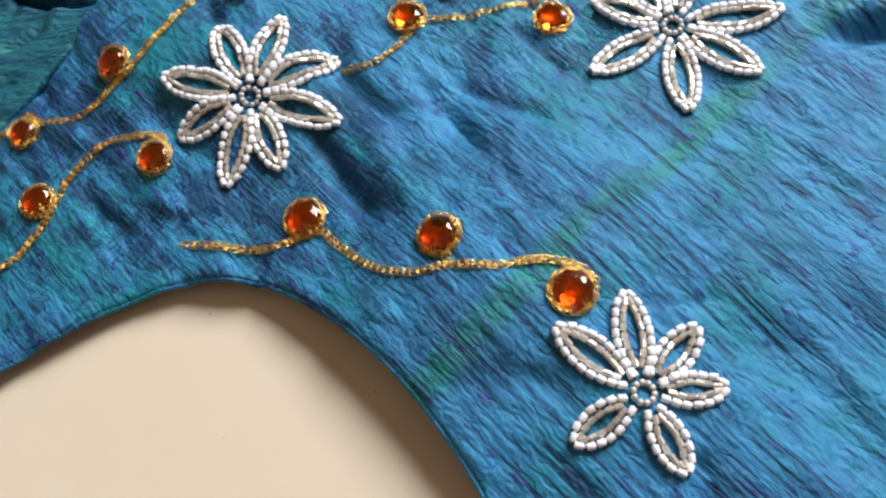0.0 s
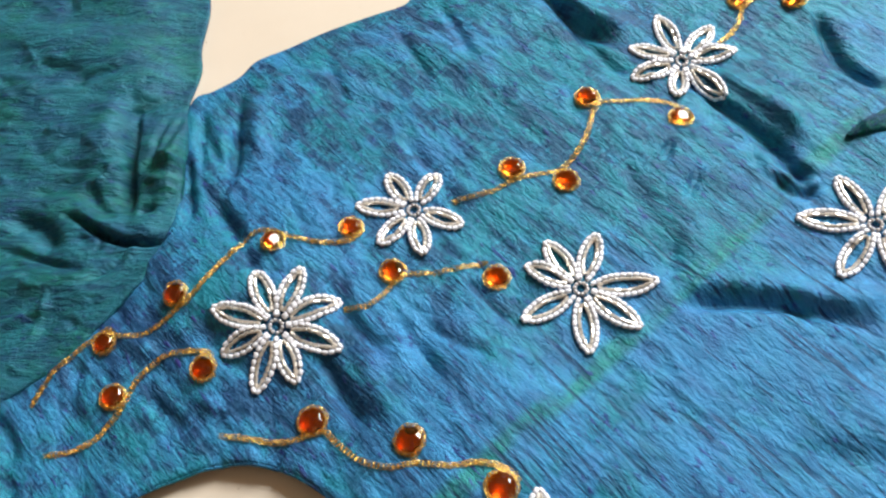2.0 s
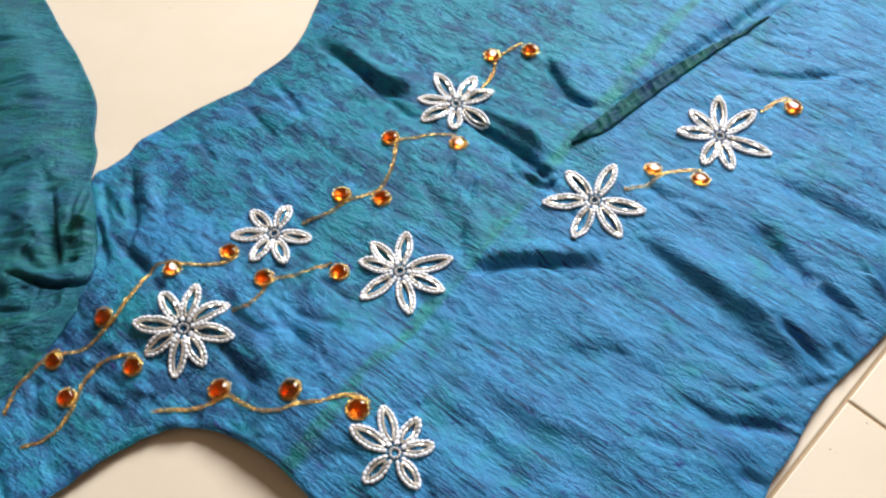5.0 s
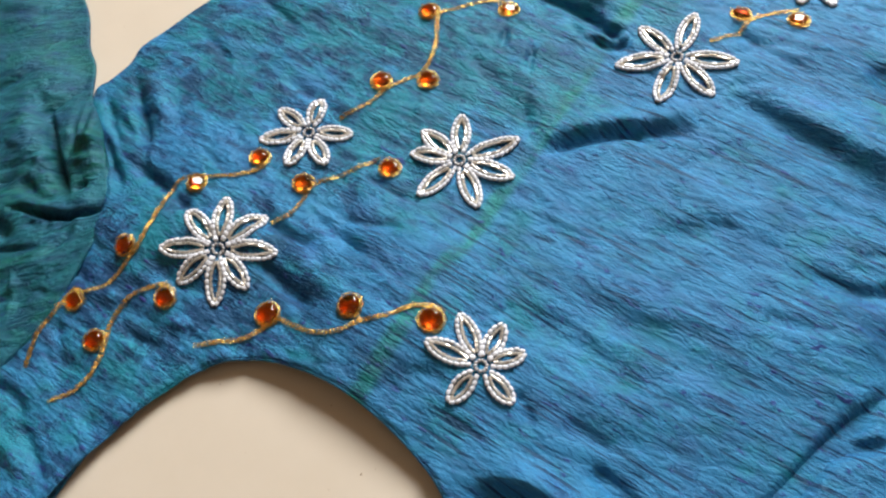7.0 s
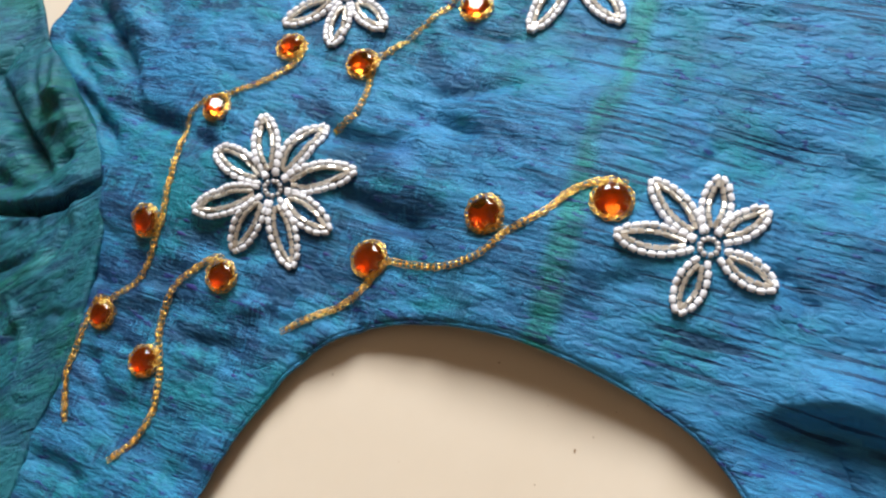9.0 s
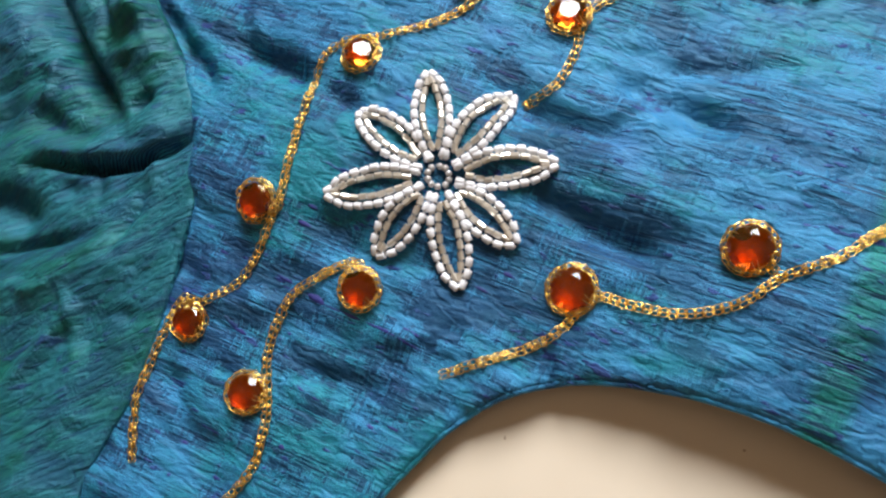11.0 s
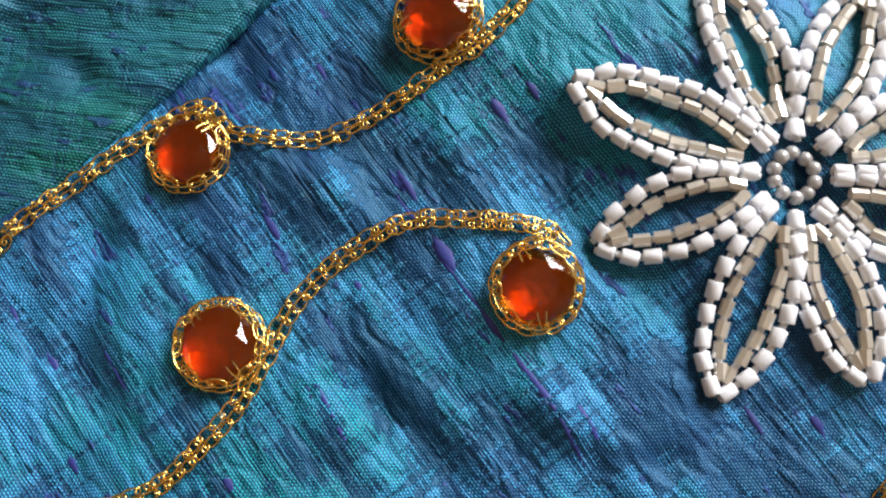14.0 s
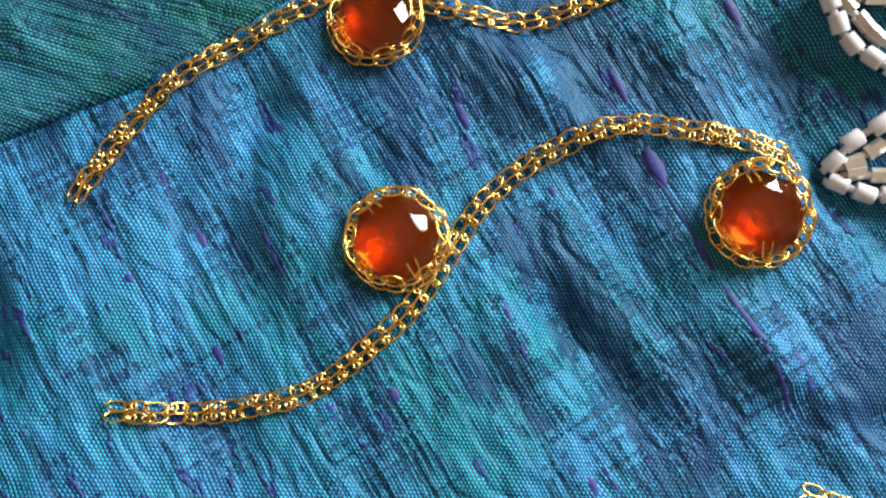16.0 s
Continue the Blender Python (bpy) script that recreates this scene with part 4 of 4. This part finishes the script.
# ---- gold chain stems ----
def strand(pile, line, offset, lift, pitch=1.30 * MM, tilt=0.45, shape=LINK, single=None):
    """One strand of oval links along a line, to one side of it."""
    run = np.concatenate([[0], np.cumsum(np.linalg.norm(np.diff(line, axis=0), axis=1))])
    n = max(1, int(run[-1] / pitch))
    for k in range(n):
        a = (k + 0.5) * run[-1] / n
        p = np.array([np.interp(a, run, line[:, i]) for i in (0, 1)])
        q = np.array([np.interp(a + 0.0008, run, line[:, i]) for i in (0, 1)])
        o = np.array([np.interp(a - 0.0008, run, line[:, i]) for i in (0, 1)])
        d = (q - o) / (np.linalg.norm(q - o) + 1e-9)
        s = p + np.array((-d[1], d[0])) * (offset + rng.uniform(-0.08, 0.08) * MM)
        t = Vector((d[0], d[1], (top(*q) - top(*o)) / (np.linalg.norm(q - o) + 1e-9)))
        t.rotate(Euler((0, 0, rng.uniform(-0.14, 0.14))))
        if shape is KNOT and rng.random() < 0.35:
            continue
        spin = (tilt if k % 2 else -tilt) + rng.uniform(-0.2, 0.2)
        m = frame_at(s[0], s[1], top(*s) + lift + rng.uniform(-0.05, 0.08) * MM, t, spin)
        if single is None:
            pile.add(*shape, m)
        else:
            single.append(m)


STEMS = [
    [(-0.1054, 0.1232), (-0.1036, 0.1307), (-0.1009, 0.1367), (-0.0951, 0.1445), (-0.0918, 0.1482), (-0.0888, 0.1506), (-0.0851, 0.1486), (-0.0776, 0.1501), (-0.0715, 0.155), (-0.0671, 0.1601), (-0.064, 0.1634), (-0.0564, 0.178), (-0.0512, 0.1873), (-0.0455, 0.1898), (-0.0375, 0.188), (-0.0268, 0.1874), (-0.0183, 0.1897), (-0.015, 0.1946)],
    [(-0.0958, 0.1092), (-0.0911, 0.1108), (-0.0855, 0.1136), (-0.0817, 0.1166), (-0.0784, 0.1221), (-0.0766, 0.127), (-0.0751, 0.1343), (-0.0723, 0.1395), (-0.067, 0.1445), (-0.0605, 0.1461), (-0.0552, 0.1468), (-0.0525, 0.1457)],
    [(-0.0439, 0.1225), (-0.0332, 0.1226), (-0.023, 0.1233), (-0.017, 0.1262), (-0.0129, 0.1275), (-0.0081, 0.1243), (-0.0003, 0.1201), (0.0085, 0.1189), (0.016, 0.1209), (0.025, 0.1212), (0.0336, 0.1235), (0.0409, 0.1229), (0.045, 0.12)],
    [(-0.0156, 0.1665), (-0.009, 0.1675), (-0.0036, 0.1729), (0.0009, 0.1801), (0.0095, 0.1824), (0.0188, 0.1859), (0.0266, 0.1888)],
    [(0.0121, 0.2102), (0.0236, 0.2148), (0.0315, 0.2209), (0.0397, 0.2245), (0.047, 0.2282), (0.053, 0.2407), (0.0557, 0.255), (0.0635, 0.2578), (0.0758, 0.2605), (0.0837, 0.2595)],
    [(0.0974, 0.2922), (0.104, 0.302), (0.1061, 0.3114), (0.1127, 0.3163), (0.12, 0.3208)],
    [(0.1601, 0.223), (0.1719, 0.2261), (0.1789, 0.232), (0.1897, 0.235), (0.1987, 0.2349)],
    [(0.0146, 0.1236), (0.0154, 0.1222), (0.0165, 0.1207)],
    [(0.2326, 0.268), (0.2414, 0.2734), (0.2486, 0.2763)],
]
LINK_ME = bead_mesh("link", LINK, GOLD)
for number, stem in enumerate(STEMS):
    line = smooth_line(stem, 0.0006)
    pile = Pile()
    loose = [] if number == 1 else None
    for side in (-0.42, 0.42):
        strand(pile, line, side * MM, 0.42 * MM, 1.40 * MM, single=loose)
        strand(pile, line[2:-2] if number < 3 else line[:3], side * MM, 0.58 * MM, 1.45 * MM, 0.2, KNOT)
    chain = sewn(pile.mesh("chain_stem", GOLD, None, "curling stem of sewn gold chain"))
    for m in loose or ():
        piece = new("link", LINK_ME)
        piece.parent = chain
        piece.matrix_basis = m

# ---- amber stones in rings of gold chain: place, lean in degrees, turn of the stitches ----
STONES = [
    ((-0.0171, 0.1302), 4.05), ((0.0130, 0.1272), 4.0), ((0.0405, 0.1177), 4.2), ((-0.0803, 0.1295), 3.5),
    ((-0.0542, 0.1415), 3.5), ((-0.0887, 0.1459), 3.2), ((-0.0693, 0.1636), 3.5), ((-0.0425, 0.1856), 3.4),
    ((-0.0188, 0.1946), 3.4), ((-0.0024, 0.1809), 3.7), ((0.0301, 0.1841), 3.75), ((0.0298, 0.2251), 3.75),
    ((0.0482, 0.2229), 3.75), ((0.052, 0.2579), 3.75), ((0.0847, 0.2544), 3.75), ((0.1754, 0.235), 3.75),
    ((0.1969, 0.2291), 3.75), ((0.2491, 0.2703), 3.75), ((0.124, 0.3152), 3.75), ((0.104, 0.3136), 3.75),
]

TILTED = [((-0.042, 0.185), (0.40, 0.11)), ((0.0845, 0.253), (0.22, 0.03)), ((0.197, 0.228), (-0.03, 0.09)), ((0.104, 0.312), (0.19, -0.03))]   # stones that lean their own way


def stone_shape(r):
    """A faceted round stone: girdle, two rows of crown facets and a flat table."""
    n = 8
    rows = [(1.0, 0.08, 0.0), (1.0, 0.22, 0.0), (0.80, 0.44, 0.5), (0.54, 0.55, 0.0)]
    verts = [(r * k * math.cos(2 * math.pi * (i + ph) / n), r * k * math.sin(2 * math.pi * (i + ph) / n), r * z) for k, z, ph in rows for i in range(n)]
    faces = [(i, (i + 1) % n, n + (i + 1) % n, n + i) for i in range(n)]
    for a, shift in ((1, 0), (2, 1)):
        for i in range(n):
            p, q = a * n + i, a * n + (i + 1) % n
            u, w = (a + 1) * n + (i + shift) % n, (a + 1) * n + (i + 1 + shift) % n
            if shift == 0:
                faces += [(p, q, u), (q, (a + 1) * n + (i + 1) % n, u)]
            else:
                faces += [(p, q, u), (p, u, (a + 1) * n + i)]
    faces.append(tuple(3 * n + i for i in range(n)))
    base = len(verts)
    verts.append((0, 0, 0.02 * r))
    faces += [(base, (i + 1) % n, i) for i in range(n)]
    return np.array(verts), faces


for (cx, cy), r_mm in STONES:
    r = r_mm * MM
    nz = normal_at(cx, cy, 0.006)
    for (tx, ty), push in TILTED:
        if math.hypot(cx - tx, cy - ty) < 0.006:
            nz = Vector((push[0], push[1], 1)).normalized()
    lean = Vector((0, 0, 1)).rotation_difference(nz).to_matrix().to_4x4()
    m = Matrix.Translation((cx, cy, top(cx, cy) + 0.35 * MM)) @ lean @ Matrix.Rotation(radians(27.5) + rng.uniform(-0.12, 0.12), 4, "Z")
    gem = Pile()
    gem.add(*stone_shape(r), m)
    stone = sewn(gem.mesh("rhinestone", AMBER, None, "faceted amber stone held in a ring of gold chain", smooth=False))
    backing = Pile()
    cone = lathe([(0.10 * MM, 0.99 * r), (-0.06 * MM, 0.97 * r), (-0.12 * MM, 0.02 * r)], 20)
    backing.add(*cone, m @ Matrix.Rotation(-math.pi / 2, 4, "Y"))
    backing.mesh("foil_back", FOIL, stone, "gold foil backing")
    circle = np.array([(cx + (r + 0.30 * MM) * math.cos(a), cy + (r + 0.30 * MM) * math.sin(a)) for a in np.linspace(0, 2 * math.pi, 64)])
    ring = Pile()
    strand(ring, circle, -0.08 * MM, 0.50 * MM, 1.30 * MM, 0.5)
    strand(ring, circle, 0.20 * MM, 1.22 * MM, 1.35 * MM, 0.5)
    ring.mesh("setting_chain", GOLD, stone, "ring of fine gold chain")
    turn = rng.uniform(0, 6.28)
    for k in range(2):
        a = turn + k * math.pi + rng.uniform(-0.5, 0.5)
        claw = Pile()
        for da in (-0.11, 0.11):
            pts = [(r + 0.4 * MM, 0.25), (1.00 * r, 0.30), (0.86 * r, 0.45), (0.68 * r, 0.54)]
            claw.add(*tube([m @ Vector((q * math.cos(a + da * (0.25 + i * 0.4)), q * math.sin(a + da * (0.25 + i * 0.4)), z * r)) for i, (q, z) in enumerate(pts)], 0.10 * MM, 5),
                     Matrix.Identity(4))
        claw.mesh("stitch", GOLD, stone, "gold thread stitch")

# ---- floor tiles, walls, ceiling, window ----
X0, X1, Y0, Y1, ZC, ZB = -2.2, 2.0, -2.4, 1.44, 2.5, FLOOR_Z - 0.12


def wall(name, boxes, label, category="wall"):
    bm = bmesh.new()
    for lo, hi in boxes:
        box(bm, lo, hi)
    return tagged(part(name, bm, WALL, None), label, category, kind="structure")


bm = bmesh.new()
box(bm, (X0, Y0, ZB), (X1, Y1, FLOOR_Z - 0.0008))
floor = tagged(part("floor", bm, GROUT, None), "cream tiled floor with thin brown joints", "floor", kind="structure")
wall("wall_west", [((X0 - 0.1, Y0, ZB), (X0, Y1, ZC))], "plain painted wall")
W0, W1 = 0.19, 1.13      # the window's sides
wall("wall_east", [((X1, Y0, ZB), (X1 + 0.1, Y1, ZC))], "plain painted wall")
wall("wall_south", [((X0 - 0.1, Y0 - 0.1, ZB), (X1 + 0.1, Y0, ZC))], "plain painted wall")
wall("wall_north", [((X0 - 0.1, Y1, ZB), (W0, Y1 + 0.15, ZC)), ((W1, Y1, ZB), (X1 + 0.1, Y1 + 0.15, ZC)), ((W0, Y1, ZB), (W1, Y1 + 0.15, 0.60)),
                    ((W0, Y1, 1.53), (W1, Y1 + 0.15, ZC))], "plain painted wall with a window opening")
wall("ceiling", [((X0 - 0.1, Y0 - 0.1, ZC), (X1 + 0.15, Y1 + 0.1, ZC + 0.1))], "plain painted ceiling", "ceiling")
window = tagged(new("window_1"), "white painted window open to daylight", "window", kind="structure")
for lo, hi in (((W0, 0.06, 0.60), (W0 + 0.04, 0.12, 1.53)), ((W1 - 0.04, 0.06, 0.60), (W1, 0.12, 1.53)),
               ((W0 + 0.04, 0.06, 0.60), (W1 - 0.04, 0.12, 0.64)), ((W0 + 0.04, 0.06, 1.49), (W1 - 0.04, 0.12, 1.53))):
    bm = bmesh.new()
    box(bm, (lo[0], Y1 + lo[1], lo[2]), (hi[0], Y1 + hi[1], hi[2]))
    part("window_frame", bm, WOOD, window)

# tiles laid in offset rows on the slanted lines that show beside the hem
TILE_TURN, TILE_SIZE, TILE_GAP = radians(44.5), 0.600, 0.0016
CORNER = Vector((0.2388, 0.1205))
bm = bmesh.new()
g = TILE_SIZE / 2 - TILE_GAP / 2
rows = [(g, -0.0008), (g, -0.0003), (g - 0.0006, 0.0)]
loops = [[bm.verts.new((sx * q, sy * q, z)) for sx, sy in ((-1, -1), (1, -1), (1, 1), (-1, 1))] for q, z in rows]
for a, b in zip(loops, loops[1:]):
    for i in range(4):
        bm.faces.new((a[i], a[(i + 1) % 4], b[(i + 1) % 4], b[i]))
bm.faces.new(loops[-1])
tile_me = bpy.data.meshes.new("tile")
bm.to_mesh(tile_me)
bm.free()
tile_me.materials.append(TILE)
for i in range(-8, 8):
    for j in range(-8, 8):
        c = Vector(((i + 0.5) * TILE_SIZE + (0.2 if j % 2 == 0 else 0.0), (j + 0.5) * TILE_SIZE))
        c.rotate(Matrix.Rotation(TILE_TURN, 2))
        c += CORNER
        m = pose(c.x, c.y, FLOOR_Z, 0, 0, math.degrees(TILE_TURN))
        reach = 0.43
        if not (X0 - reach < c.x < X1 + reach and Y0 - reach < c.y < Y1 + reach):
            continue
        me = tile_me
        if not (X0 + reach < c.x < X1 - reach and Y0 + reach < c.y < Y1 - reach):
            bm = bmesh.new()
            bm.from_mesh(tile_me)
            bm.transform(m)
            for co, no in (((X0, 0, 0), (-1, 0, 0)), ((X1, 0, 0), (1, 0, 0)), ((0, Y0, 0), (0, -1, 0)), ((0, Y1, 0), (0, 1, 0))):
                bmesh.ops.bisect_plane(bm, geom=bm.verts[:] + bm.edges[:] + bm.faces[:], plane_co=co, plane_no=no, clear_outer=True)
            if not bm.faces:
                bm.free()
                continue
            bm.transform(m.inverted())
            me = bpy.data.meshes.new("tile")
            bm.to_mesh(me)
            bm.free()
            me.materials.append(TILE)
        t = new("tile", me)
        t.parent = floor
        t.matrix_basis = m
